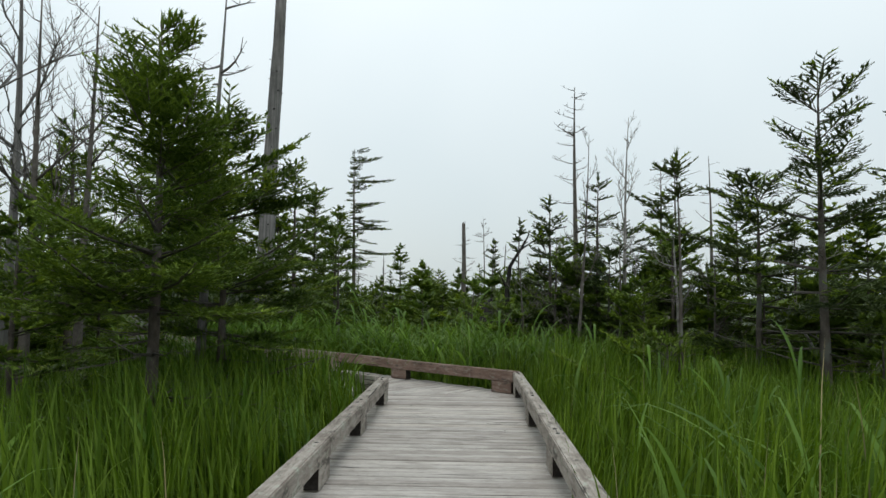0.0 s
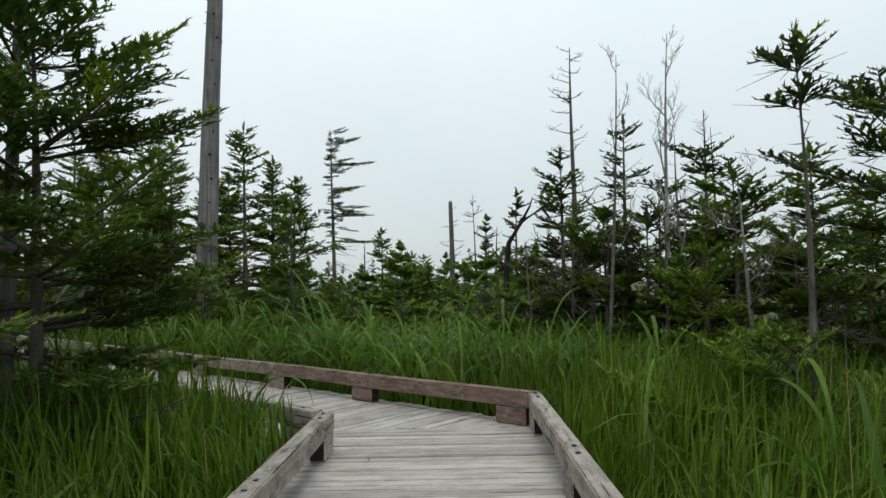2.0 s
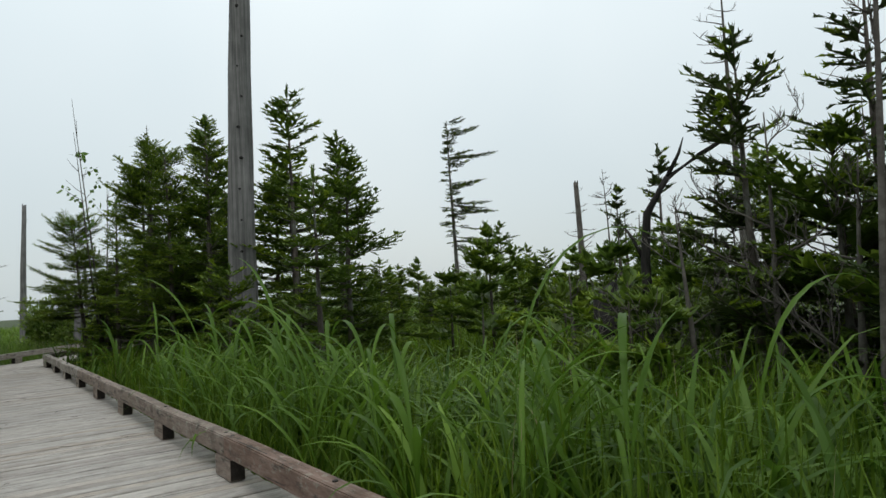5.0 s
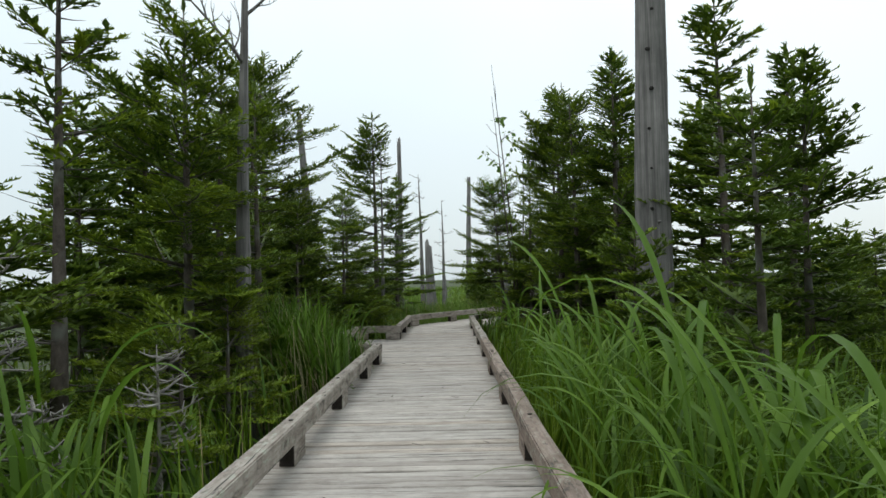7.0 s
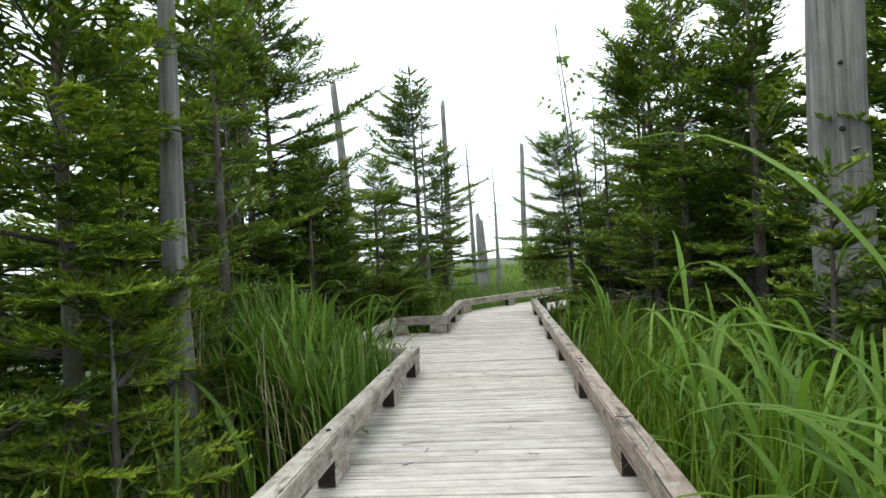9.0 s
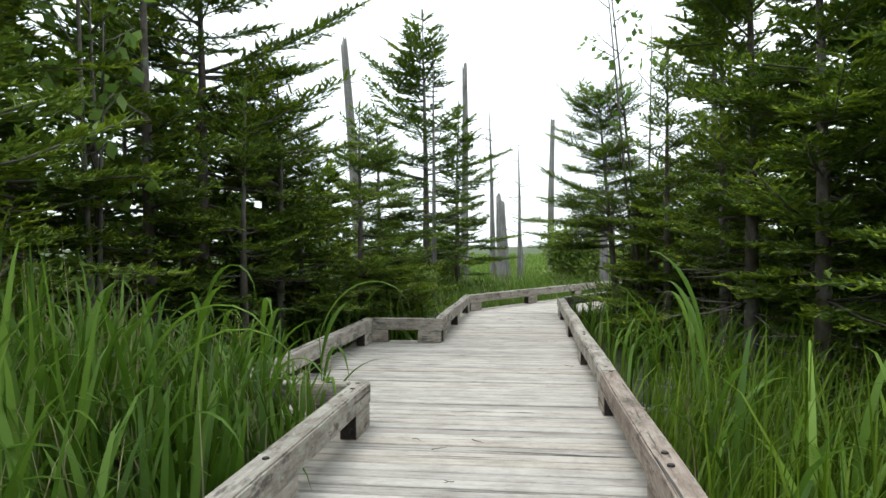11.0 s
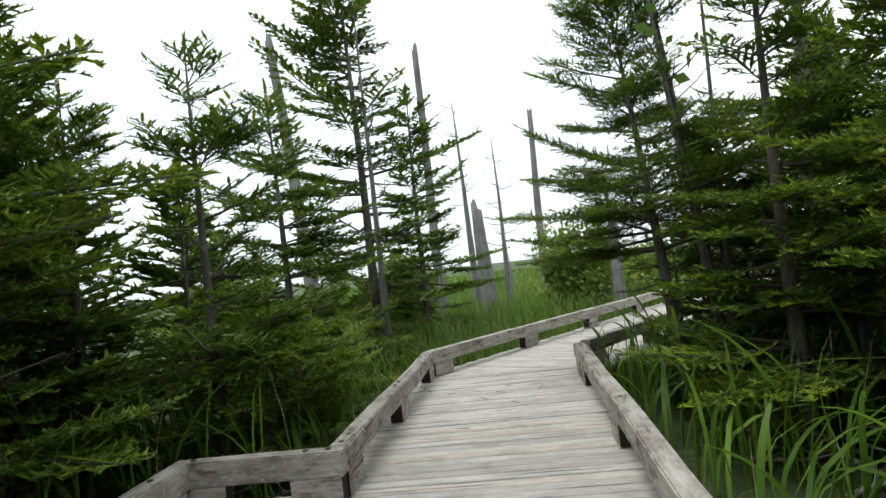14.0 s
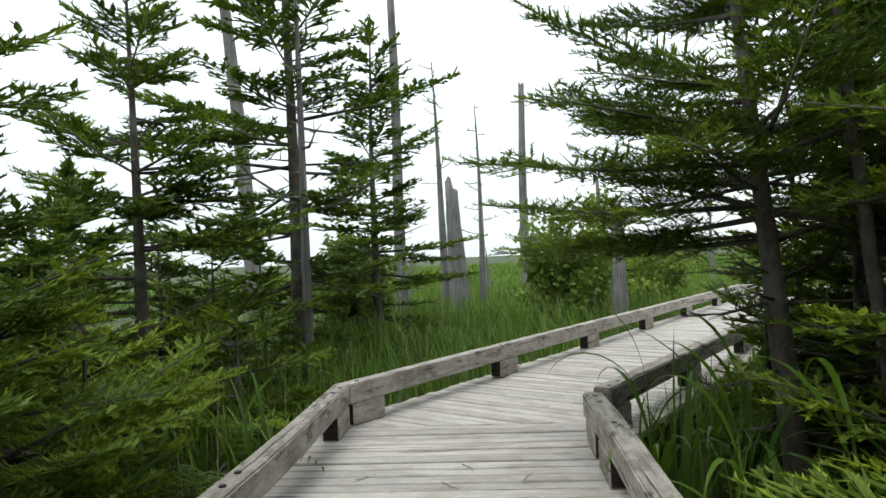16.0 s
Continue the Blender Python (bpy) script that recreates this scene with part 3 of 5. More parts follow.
for k, (x, y, h, r) in enumerate(((-5.6, 11.9, 2.7, 1.15), (-4.7, 11.3, 2.5, 1.1), (-3.7, 11.7, 3.0, 1.2), (-6.6, 12.1, 2.2, 1.0), (-2.9, 11.2, 2.2, 1.0), (-5.1, 12.6, 3.1, 1.0))):
    place(conifer("spruce_tree", THICKET, h, r, 600 + k, 1.6, 0.12, sparse=0.38, power=0.4, fresh=0.12, whorl=0.2, mat=M_SPARSE if k % 2 else M_NEEDLE), x, y)
place(conifer("fir_tree", FIR, 1.25, 1.0, 606, 0.9, 0.0, fresh=0.5, whorl=0.16, power=0.4), -2.15, 8.0)
place(conifer("spruce_tree", SPARSE, 5.2, 1.7, 18, 2.0, 0.2, sparse=0.35, mat=M_SPARSE), -0.2, 13.2)
place(conifer("spruce_tree", SPARSE, 3.7, 1.0, 19, 1.6, 0.2, sparse=0.35, mat=M_SPARSE), -6.3, 11.9)
place(conifer("spruce_tree", SPARSE, 4.1, 1.0, 20, 1.6, 0.3, sparse=0.4, mat=M_SPARSE), -5.4, 12.2)
place(conifer("spruce_tree", SPARSE, 4.3, 1.2, 21, 1.7, 0.2, sparse=0.4, dead_top=0.15, mat=M_SPARSE), -4.6, 13.2)
place(conifer("fir_tree", FIR, 2.3, 0.9, 22, 1.8, 0.15, fresh=0.1), -8.1, 13.35)
place(conifer("fir_tree", FIR, 2.0, 1.3, 23, 1.5, 0.04, fresh=0.3), -3.6, 10.4)
place(conifer("fir_tree", FIR, 1.7, 1.1, 24, 1.5, 0.04, fresh=0.25), -6.9, 11.0)
place(conifer("fir_tree", FIR, 3.2, 0.85, 25, 1.5, 0.06, fresh=0.1), -10.6, 9.95)

# ---- conifers beside the middle stretch ----
place(conifer("spruce_tree", SPARSE, 4.7, 1.0, 31, 1.3, 0.5, sparse=0.2, whorl=0.34, fresh=0.4), -10.66, 4.5)
place(conifer("fir_tree", FIR, 4.6, 1.55, 32, 1.0, 0.15, fresh=0.5, sparse=0.12, power=0.5, cut=(1.57, 0.75)), -12.1, 4.95)
place(conifer("fir_tree", FIR, 4.2, 1.35, 33, 1.0, 0.32, fresh=0.5, sparse=0.1, power=0.5, cut=(1.57, 0.5)), -13.8, 5.15)
YOUNG = "low young fir with bright yellow-green shoots"
place(conifer("young_fir", YOUNG, 1.5, 0.88, 35, 0.75, 0.3, fresh=1.0, whorl=0.17, power=0.5, cut=(1.57, 0.55)), -10.2, 5.65)
place(conifer("young_fir", YOUNG, 1.6, 0.95, 36, 0.8, 0.3, fresh=1.1, whorl=0.19, power=0.5, cut=(1.57, 0.55)), -11.6, 5.5)
place(conifer("young_fir", YOUNG, 1.55, 0.85, 37, 0.82, 0.3, fresh=1.1, whorl=0.19, power=0.5, cut=(1.57, 0.5)), -12.8, 5.3)
place(conifer("young_fir", YOUNG, 0.9, 0.5, 71, 0.84, 0.0, fresh=0.5, whorl=0.18, power=0.5), -14.4, 4.95)
place(conifer("fir_tree", FIR, 5.2, 1.9, 38, 1.25, 0.25, fresh=0.45, sparse=0.12, power=0.5, cut=(1.57, 0.55)), -15.4, 4.1)
place(conifer("fir_tree", FIR, 5.3, 1.7, 39, 1.3, 0.2, fresh=0.4, sparse=0.1, cut=(1.57, 0.6)), -17.2, 4.1)
place(conifer("fir_tree", FIR, 5.9, 2.35, 40, 1.0, 0.27, fresh=0.35, sparse=0.05, power=0.42, cut=(1.57, 0.85)), -18.65, 3.85)
place(conifer("fir_tree", FIR, 3.2, 1.15, 41, 1.4, 0.05, fresh=0.25, sparse=0.1, cut=(1.57, 0.6)), -17.9, 4.7)
place(conifer("fir_tree", FIR, 3.2, 1.4, 42, 2.2, 0.1, fresh=0.2, sparse=0.15), -13.6, 3.0)
place(conifer("fir_tree", FIR, 5.6, 1.7, 43, 2.4, 0.1, fresh=0.1, sparse=0.15), -17.0, 2.2)
place(conifer("spruce_tree", SPARSE, 3.4, 1.1, 44, 1.8, 0.3, fresh=0.1, sparse=0.35), -9.0, 2.6)
place(conifer("fir_tree", FIR, 5.1, 1.25, 45, 1.4, 0.25, fresh=0.3, cut=(-1.57, 0.65)), -15.5, 10.1)
place(conifer("fir_tree", FIR, 5.4, 1.35, 46, 1.9, 0.1, fresh=0.3), -14.1, 11.15)
place(conifer("fir_tree", FIR, 5.0, 1.3, 47, 2.0, 0.1, fresh=0.12), -15.2, 12.6)
place(conifer("fir_tree", FIR, 4.0, 1.2, 48, 1.8, 0.08, fresh=0.12), -12.6, 11.4)
place(conifer("fir_tree", FIR, 5.6, 1.6, 49, 1.5, 0.08, fresh=0.35), -17.2, 10.6)
place(conifer("fir_tree", FIR, 2.2, 1.2, 50, 1.5, 0.02, fresh=0.35), -13.2, 9.7)
place(conifer("fir_tree", FIR, 7.0, 1.3, 51, 2.0, 0.3, fresh=0.1, sparse=0.35, dead_top=0.12), -23.3, 10.7)
place(conifer("fir_tree", FIR, 5.4, 1.5, 52, 1.05, 0.28, fresh=0.3, sparse=0.05, power=0.5, whorl=0.175, cut=(-1.57, 0.85)), -18.5, 9.75)
place(conifer("fir_tree", FIR, 5.1, 1.4, 53, 1.05, 0.24, fresh=0.25, sparse=0.08, power=0.5, whorl=0.18, cut=(-1.57, 0.75)), -19.9, 9.9)
place(conifer("fir_tree", FIR, 4.8, 1.35, 630, 1.1, 0.25, fresh=0.3, sparse=0.08, power=0.5, whorl=0.18, cut=(-1.57, 0.75)), -16.9, 9.75)
place(conifer("fir_tree", FIR, 4.8, 1.5, 54, 2.2, 0.1, fresh=0.3, sparse=0.2), -19.2, 11.6)
place(conifer("fir_tree", FIR, 4.1, 1.5, 55, 0.66, 0.40, power=0.42, fresh=0.25, sparse=0.06, lean=(0.0, -0.085), whorl=0.15, girth=1.1, arms=[(-1.6, 0.53, 1.5), (-1.3, 0.55, 1.1), (-1.9, 0.58, 1.2), (1.3, 0.46, 0.75), (1.9, 0.45, 0.8), (2.6, 0.47, 0.8), (0.8, 0.48, 0.7)]), -22.55, 9.03)
place(conifer("fir_tree", FIR, 4.4, 1.3, 56, 0.9, 0.06, fresh=0.3, sparse=0.12, cut=(-1.57, 0.7)), -21.2, 9.5)
place(conifer("fir_tree", FIR, 3.6, 1.2, 57, 1.6, 0.06, fresh=0.2, sparse=0.3, cut=(-1.57, 0.55)), -22.6, 10.3)

place(conifer("fir_tree", FIR, 3.2, 1.2, 58, 1.1, 0.05, fresh=0.3, sparse=0.2), -21.7, 10.2)

place(conifer("fir_tree", FIR, 3.0, 1.2, 610, 1.3, 0.04, fresh=0.3, sparse=0.05, power=0.5, cut=(-2.1, 0.6)), -23.35, 9.75)
place(conifer("fir_tree", FIR, 2.3, 1.0, 611, 1.3, 0.0, fresh=0.3, power=0.5, cut=(-2.1, 0.7)), -22.7, 9.5)
place(conifer("fir_tree", FIR, 2.6, 0.95, 613, 1.3, 0.0, fresh=0.25, power=0.5, cut=(-2.1, 0.7)), -24.2, 9.75)
place(conifer("fir_tree", FIR, 1.7, 0.8, 614, 1.2, 0.0, fresh=0.3, power=0.5, cut=(-2.1, 0.7)), -23.4, 9.2)

# ---- conifers round the second bend ----
place(conifer("fir_tree", FIR, 3.3, 1.25, 59, 0.84, 0.08, fresh=0.3, power=0.5, cut=(1.57, 0.6)), -20.7, 4.3)
place(conifer("fir_tree", FIR, 3.8, 1.05, 61, 0.9, 0.1, fresh=0.25, sparse=0.1), -21.4, 5.0)
place(conifer("fir_tree", FIR, 4.3, 1.55, 62, 1.1, 0.06, fresh=0.2, sparse=0.05), -24.4, 4.6)
place(conifer("fir_tree", FIR, 2.9, 0.8, 63, 1.5, 0.1, fresh=0.1, sparse=0.15), -24.0, 3.5)
place(conifer("spruce_tree", SPARSE, 7.2, 2.7, 64, 1.75, 0.1, sparse=0.12, whorl=0.26), -27.0, 5.15)
place(conifer("spruce_tree", SPARSE, 5.6, 1.8, 65, 2.0, 0.1, sparse=0.2), -30.0, 5.6)
place(conifer("fir_tree", FIR, 1.5, 1.2, 66, 0.8, 0.0, fresh=1.1, whorl=0.2, power=0.5), -21.9, 5.3)
place(conifer("young_fir", YOUNG, 1.45, 1.1, 67, 0.8, 0.0, fresh=1.2, whorl=0.2, power=0.5), -22.7, 5.2)
place(conifer("young_fir", YOUNG, 1.2, 0.9, 68, 0.84, 0.0, fresh=0.6, whorl=0.17, power=0.5), -24.2, 5.5)
place(conifer("fir_tree", FIR, 1.9, 1.3, 69, 1.4, 0.0, fresh=0.3, power=0.6), -25.6, 4.7)
place(conifer("fir_tree", FIR, 4.0, 1.4, 70, 0.95, 0.2, fresh=0.2, power=0.55, cut=(1.57, 0.7)), -19.75, 4.35)

# ---- far trees, copies of a few grown once ----
rng_far = random.Random(5)
far_kinds = [
    conifer("fir_tree", "distant dark conifer in the bog", 4.5, 1.3, 81, 4.1, 0.1, whorl=0.3, fresh=0.05, group="distant conifers"),
    conifer("fir_tree", "distant dark conifer in the bog", 3.2, 1.2, 82, 4.8, 0.05, whorl=0.28, fresh=0.05, group="distant conifers"),
    conifer("spruce_tree", "distant half-bare spruce in the bog", 5.0, 1.1, 83, 4.0, 0.3, sparse=0.4, whorl=0.3, mat=M_SPARSE, group="distant conifers"),
    conifer("fir_tree", "distant low conifer in the bog", 1.9, 1.3, 84, 5.0, 0.0, whorl=0.3, power=0.6, group="distant conifers"),
]
far_spots = [(-22.9, 23.4, 0, 0.95), (-13.5, 19.0, 1, 0.9), (-10.5, 16.5, 2, 0.8), (-12.4, 15.2, 3, 1.0)]
for k, (x, y, kind, s) in enumerate(far_spots):
    place(far_kinds[kind], x, y, None, k, s)


def deck_distance(x, y):
    """Distance from the middle line of the boardwalk."""
    best = 1e9
    for p, q in ((Vector((4.5, -3.2)), Vector((-4.75, 7.26))), (Vector((-4.75, 7.26)), Vector((-23.55, 7.26))), (Vector((-23.55, 7.26)), Vector((-37.0, 15.7)))):
        d = q - p
        t = max(0.0, min(1.0, (Vector((x, y)) - p).dot(d) / d.length_squared))
        best = min(best, (Vector((x, y)) - p - d * t).length)
    return best


count = 0
while count < 85:
    x, y = rng_far.uniform(-75, 14), rng_far.uniform(-14, 62)
    west = x < -27
    if deck_distance(x, y) < 8.5 or (x > -16 and y < 14.5 and y > 0) or (west and 2.0 < y < 20 and x > -62):
        continue
    kind = rng_far.choice((0, 1, 1, 2, 3, 3, 3))
    s = rng_far.uniform(0.6, 1.05)
    place(copy_thing(far_kinds[kind], Matrix()), x, y, None, rng_far.uniform(0, 6.3), s)
    count += 1
for x, y, kind, s in ((-12.0, 12.9, 3, 1.0), (-9.6, 11.6, 3, 0.9), (-11.6, 3.0, 3, 1.0), (-12.9, 3.4, 3, 1.0), (-10.6, 2.2, 3, 1.1), (-11.0, 15.4, 1, 0.6), (-9.2, 16.0, 1, 0.65), (-12.8, 16.4, 1, 0.65), (-8.2, 15.0, 1, 0.55), (-5.6, 12.0, 3, 1.1), (-4.6, 12.6, 3, 1.15), (-3.5, 12.9, 3, 1.1), (-2.4, 12.2, 3, 1.15), (-1.6, 13.6, 3, 1.3), (-6.8, 13.4, 3, 1.1), (-0.6, 12.9, 3, 1.2), (0.4, 11.2, 3, 1.1), (-9.2, 13.6, 3, 1.1), (-10.4, 14.4, 3, 1.1), (-25.5, 12.3, 3, 1.0), (-26.6, 12.4, 0, 1.0), (-28.0, 14.0, 1, 1.1), (-10.6, 12.6, 1, 0.8), (-8.2, 11.6, 3, 0.85), (-5.0, 11.2, 3, 0.9), (-1.2, 10.6, 3, 1.0), (-6.4, 10.7, 3, 0.8), (-4.3, 11.4, 3, 1.0), (-7.4, 12.4, 3, 0.9), (-3.0, 11.6, 3, 1.0), (-0.4, 9.9, 3, 0.8), (0.9, 10.2, 1, 0.9), (1.8, 12.8, 0, 1.0), (-8.2, 3.2, 3, 1.0), (-7.4, 1.2, 1, 1.0), (-9.5, -0.5, 0, 0.7), (-5.0, 0.2, 3, 1.0), (-11.5, 1.2, 0, 0.65), (-15, 0.5, 0, 0.8), (-20.5, 2.6, 0, 1.0), (-22.2, 1.2, 1, 1.2), (-26.5, 2.6, 1, 0.9), (-29.5, 3.8, 3, 1.0), (-29, 1.0, 1, 1.0), (-33.5, 3.4, 3, 0.8), (-20.8, 12.2, 0, 1.2), (-24.5, 12.6, 0, 1.1), (-26.0, 11.6, 1, 1.0)):
    place(copy_thing(far_kinds[kind], Matrix()), x, y, None, rng_far.uniform(0, 6.3), s)

count = 0
while count < 55:
    x, y = rng_far.uniform(-34, 9), rng_far.uniform(12.5, 34)
    if deck_distance(x, y) < 6.0 or (-10 < x < -6 and y < 13) or (x < -26 and y < 17):
        continue
    kind = rng_far.choice((1, 3, 3, 3, 3, 2))
    place(copy_thing(far_kinds[kind], Matrix()), x, y, None, rng_far.uniform(0, 6.3), rng_far.uniform(0.6, 1.0) * (1.0 if kind == 3 else 0.75))
    count += 1

mid_kinds = [
    conifer("fir_tree", "dark green fir in the wood behind the boardwalk", 4.4, 1.5, 85, 2.5, 0.1, fresh=0.3, group="firs behind the boardwalk"),
    conifer("fir_tree", "dark green fir in the wood behind the boardwalk", 3.4, 1.4, 86, 2.9, 0.05, fresh=0.35, group="firs behind the boardwalk"),
]
place(mid_kinds[0], -14.9, 2.2)
place(mid_kinds[1], -20.2, 3.4)
for k, (x, y, kind, s) in enumerate(((-12.9, 1.2, 0, 0.6), (-16.2, 3.0, 1, 1.1), (-18.0, 1.6, 0, 1.15), (-19.8, 2.2, 0, 1.0), (-21.8, 3.3, 1, 1.0), (-23.4, 2.2, 1, 0.95), (-25.6, 3.0, 1, 0.7), (-28.2, 2.8, 1, 0.75), (-17.6, 12.2, 0, 1.1), (-20.6, 11.2, 0, 0.75), (-16.2, 12.0, 0, 1.05), (-18.2, 10.9, 1, 1.2), (-21.6, 10.6, 1, 0.85), (-24.2, 11.2, 1, 1.1), (-23.9, 10.1, 1, 0.75), (-25.4, 12.0, 0, 1.0), (-14.2, 4.0, 1, 0.9), (-22.5, 12.0, 0, 0.75), (-5.9, 12.9, 1, 0.75), (-4.0, 12.3, 1, 0.8), (-7.2, 13.8, 0, 0.7), (-3.2, 13.4, 0, 0.8), (-0.9, 11.9, 1, 0.85), (-22.9, 4.0, 1, 0.9), (-18.3, 2.8, 0, 1.0), (-20.5, 3.9, 1, 0.95), (-21.0, 3.6, 0, 0.85), (-1.6, 12.8, 0, 0.75), (0.6, 12.0, 1, 0.8), (-2.8, 15.5, 1, 0.95), (-5.2, 14.6, 1, 0.9))):
    place(copy_thing(mid_kinds[kind], Matrix()), x, y, None, k * 1.7, s)

for k in range(26):
    place(copy_thing(far_kinds[3 if k % 3 else 1], Matrix()), rng_far.uniform(-30, -9), rng_far.uniform(14.5, 24), None, k, rng_far.uniform(0.6, 0.95))

for k in range(24):
    place(copy_thing(far_kinds[3 if k % 4 else 2], Matrix()), rng_far.uniform(-82, -47), rng_far.uniform(3, 32), None, k, rng_far.uniform(0.4, 0.75))

for k in range(34):
    place(copy_thing(mid_kinds[k % 2] if k % 4 else far_kinds[0], Matrix()), rng_far.uniform(-22, -9.5), rng_far.uniform(13.4, 21), None, k, rng_far.uniform(0.42, 0.66))

# flagged spruce standing above the bog
place(conifer("spruce_tree", "tall windswept spruce with boughs on one side", 11.6, 3.1, 90, 2.2, 0.38, flag=0.75, sparse=0.0, whorl=0.38, mat=M_SPARSE, power=0.5, droop=18, group="distant conifers"), -33.6, 29.2)

# ---- dead standing trunks ----
POLE = "bleached grey dead trunk with a broken top"
snag("tall weathered grey dead trunk, cracked and knotted", -14.05, 10.2, 9.8, 0.25, 101, (0.02, 0.005), "broken", 14, holes=[(-0.35 + 0.25 * math.sin(3 * k), 0.26 + 0.052 * k, 0.022 + 0.006 * math.sin(5 * k)) for k in range(11)])
snag(POLE, -34.2, 5.4, 7.7, 0.15, 102, (0.01, 0), "broken", 5)
snag(POLE, -36.4, 1.2, 9.3, 0.24, 103, (0.02, -0.06), "broken", 6, None, 4)
snag(POLE, -40.5, 8.55, 6.9, 0.17, 104, (0, 0.01), "broken", 3)
snag("thin dead trunk with short bare branches", -35.2, 7.25, 5.3, 0.10, 105, (0, 0), "thin", 3, None, 14)
snag("jagged broken stump of a dead tree", -34.6, 6.75, 3.0, 0.27, 106, (0, -0.04), "broken", 3)
snag("forked dead tree with bare grey limbs", -36.0, 6.3, 6.6, 0.13, 107, (0.02, -0.02), "thin", 3, None, 12)
snag("short broken grey stump in the sedge", -31.0, 9.72, 2.3, 0.16, 108, (0, 0), "broken", 2)
snag("low dark stump in the sedge", -42.5, 9.2, 1.9, 0.16, 109, (0.1, 0.1), "broken", 4, M_CHAR, 4)
snag("tall dead spruce with short bare branches", -15.0, 27.0, 11.5, 0.17, 110, (0, 0), "thin", 4, M_TWIG, 34)
snag("dead spruce spire in the bog", -17.3, 21.8, 4.7, 0.13, 111, (0, 0), "broken", 3, M_TWIG, 16)
snag("dead thin trunk in the bog", -16.0, 21.6, 5.0, 0.05, 112, (0, 0), "thin", 2, M_TWIG, 12)
snag("tall thin dead trunk far off", -15.9, 45.5, 11.4, 0.16, 113, (0, 0), "thin", 3, M_TWIG, 16)
snag("tall thin dead trunk far off", -18.1, 45.0, 11.2, 0.15, 114, (0.01, 0), "thin", 3, M_TWIG, 8)
TANGLE = "bare dead tree tangled with grey twigs"
bare_tree("slender leaning dead tree with upswept twigs", -5.0, 10.7, 4.6, 0.036, 115, (0.05, 0.03), M_TWIG, 5, 0.4, 0.3, 0.45)
bare_tree("bare pale dead tree with upswept twigs", -4.6, 11.6, 5.0, 0.05, 116, (0.04, 0.0), M_LICHEN, 7, 0.35, 0.25, 0.5)
for k, (x, y, h) in enumerate(((-5.9, 11.4, 2.9), (-7.0, 12.3, 2.6), (-5.3, 11.2, 2.4), (-4.3, 10.9, 2.7), (-3.4, 11.3, 3.0), (-6.3, 11.0, 2.2), (-2.6, 10.7, 2.3), (-1.3, 10.9, 2.7), (-0.2, 10.6, 2.6), (-8.0, 11.4, 1.8), (0.4, 9.4, 2.6))):
    bare_tree(TANGLE, x, y, h, 0.045, 150 + k, (0.05 * math.sin(k), 0.03), M_LICHEN if k % 3 == 1 else M_TWIG, 6, 0.12, 0.9, 0.8)
BARE = "bare grey deciduous tree with fine spreading twigs"
bare_tree(BARE, -9.7, 3.4, 6.9, 0.10, 119, (0, 0), M_SNAG, 8, 0.35, 0.55, 0.8)
bare_tree(BARE, -12.6, 5.35, 6.6, 0.11, 120, (0, 0), M_SNAG, 7, 0.6, 0.5, 0.7)
bare_tree(BARE, -7.5, 3.05, 5.2, 0.07, 161, (0.03, 0), M_TWIG, 8, 0.3, 0.55, 0.8)
bare_tree(BARE, -8.7, 4.0, 5.9, 0.075, 162, (-0.02, 0.02), M_TWIG, 8, 0.3, 0.55, 0.8)
bare_tree(BARE, -8.2, 2.3, 6.4, 0.09, 163, (0.02, 0.02), M_SNAG, 9, 0.3, 0.6, 0.8)
snag("dead forked trunk with a crooked limb", -6.2, 4.5, 5.3, 0.075, 121, (0.05, 0.0), "thin", 3, None, 5)
snag("dead grey trunk beside a spruce", -26.45, 5.4, 6.2, 0.07, 122, (0.0, 0.01), "thin", 3, None, 22)
charred = new("charred_snag")
tagged(charred, "blackened dead trunk with a crooked curving limb", "dead tree", "dead standing trunks")
limb = Tubes()
curve = [Vector((0.66 * s, 0.75 * s, z)) for s, z in ((0.0, 0.0), (0.05, 1.0), (0.04, 1.9), (0.1, 2.45), (0.35, 2.85), (0.75, 3.1), (1.2, 3.35), (1.45, 3.4))]
limb.add(curve, [0.08, 0.062, 0.055, 0.045, 0.036, 0.03, 0.02, 0.01], 8)
obj("trunk", limb.mesh("trunk", M_CHAR), charred)
for at_, out in ((2, (-0.25, -0.1, 0.5)), (4, (0.2, 0.1, 0.45)), (1, (0.3, 0.3, 0.5)), (5, (0.1, 0.2, -0.3))):
    twig = Tubes()
    twig.add([curve[at_], curve[at_] + Vector(out) * 0.6 + Vector((0.03, 0, 0)), curve[at_] + Vector(out)], [0.03, 0.02, 0.006], 5)
    obj("branch", twig.mesh("branch", M_CHAR), charred)
place(charred, -8.2, 12.9)
snag("fallen charred root plate", -8.9, 12.9, 1.2, 0.28, 124, (0.1, 0), "broken", 6, M_CHAR, 8)
snag(POLE, -47, 12, 4.5, 0.13, 125, (0, 0), "broken", 3, None, 5)
snag("low dark stump in the sedge", -46, 14.5, 2.0, 0.17, 126, (0, 0), "broken", 3, M_CHAR, 3)
snag(POLE, -44, 15.5, 3.6, 0.12, 127, (0, 0), "thin", 3, None, 10)
snag("dead shrub of pale brittle branches", -9.6, 5.75, 1.35, 0.03, 128, (0, 0), "thin", 1, M_LICHEN, 36)
snag("dead shrub of pale brittle branches", -9.1, 5.0, 1.9, 0.035, 141, (0, 0), "thin", 1, M_LICHEN, 44)
snag("dead shrub of pale brittle branches", -8.7, 5.55, 1.2, 0.03, 129, (0, 0), "thin", 1, M_LICHEN, 30)
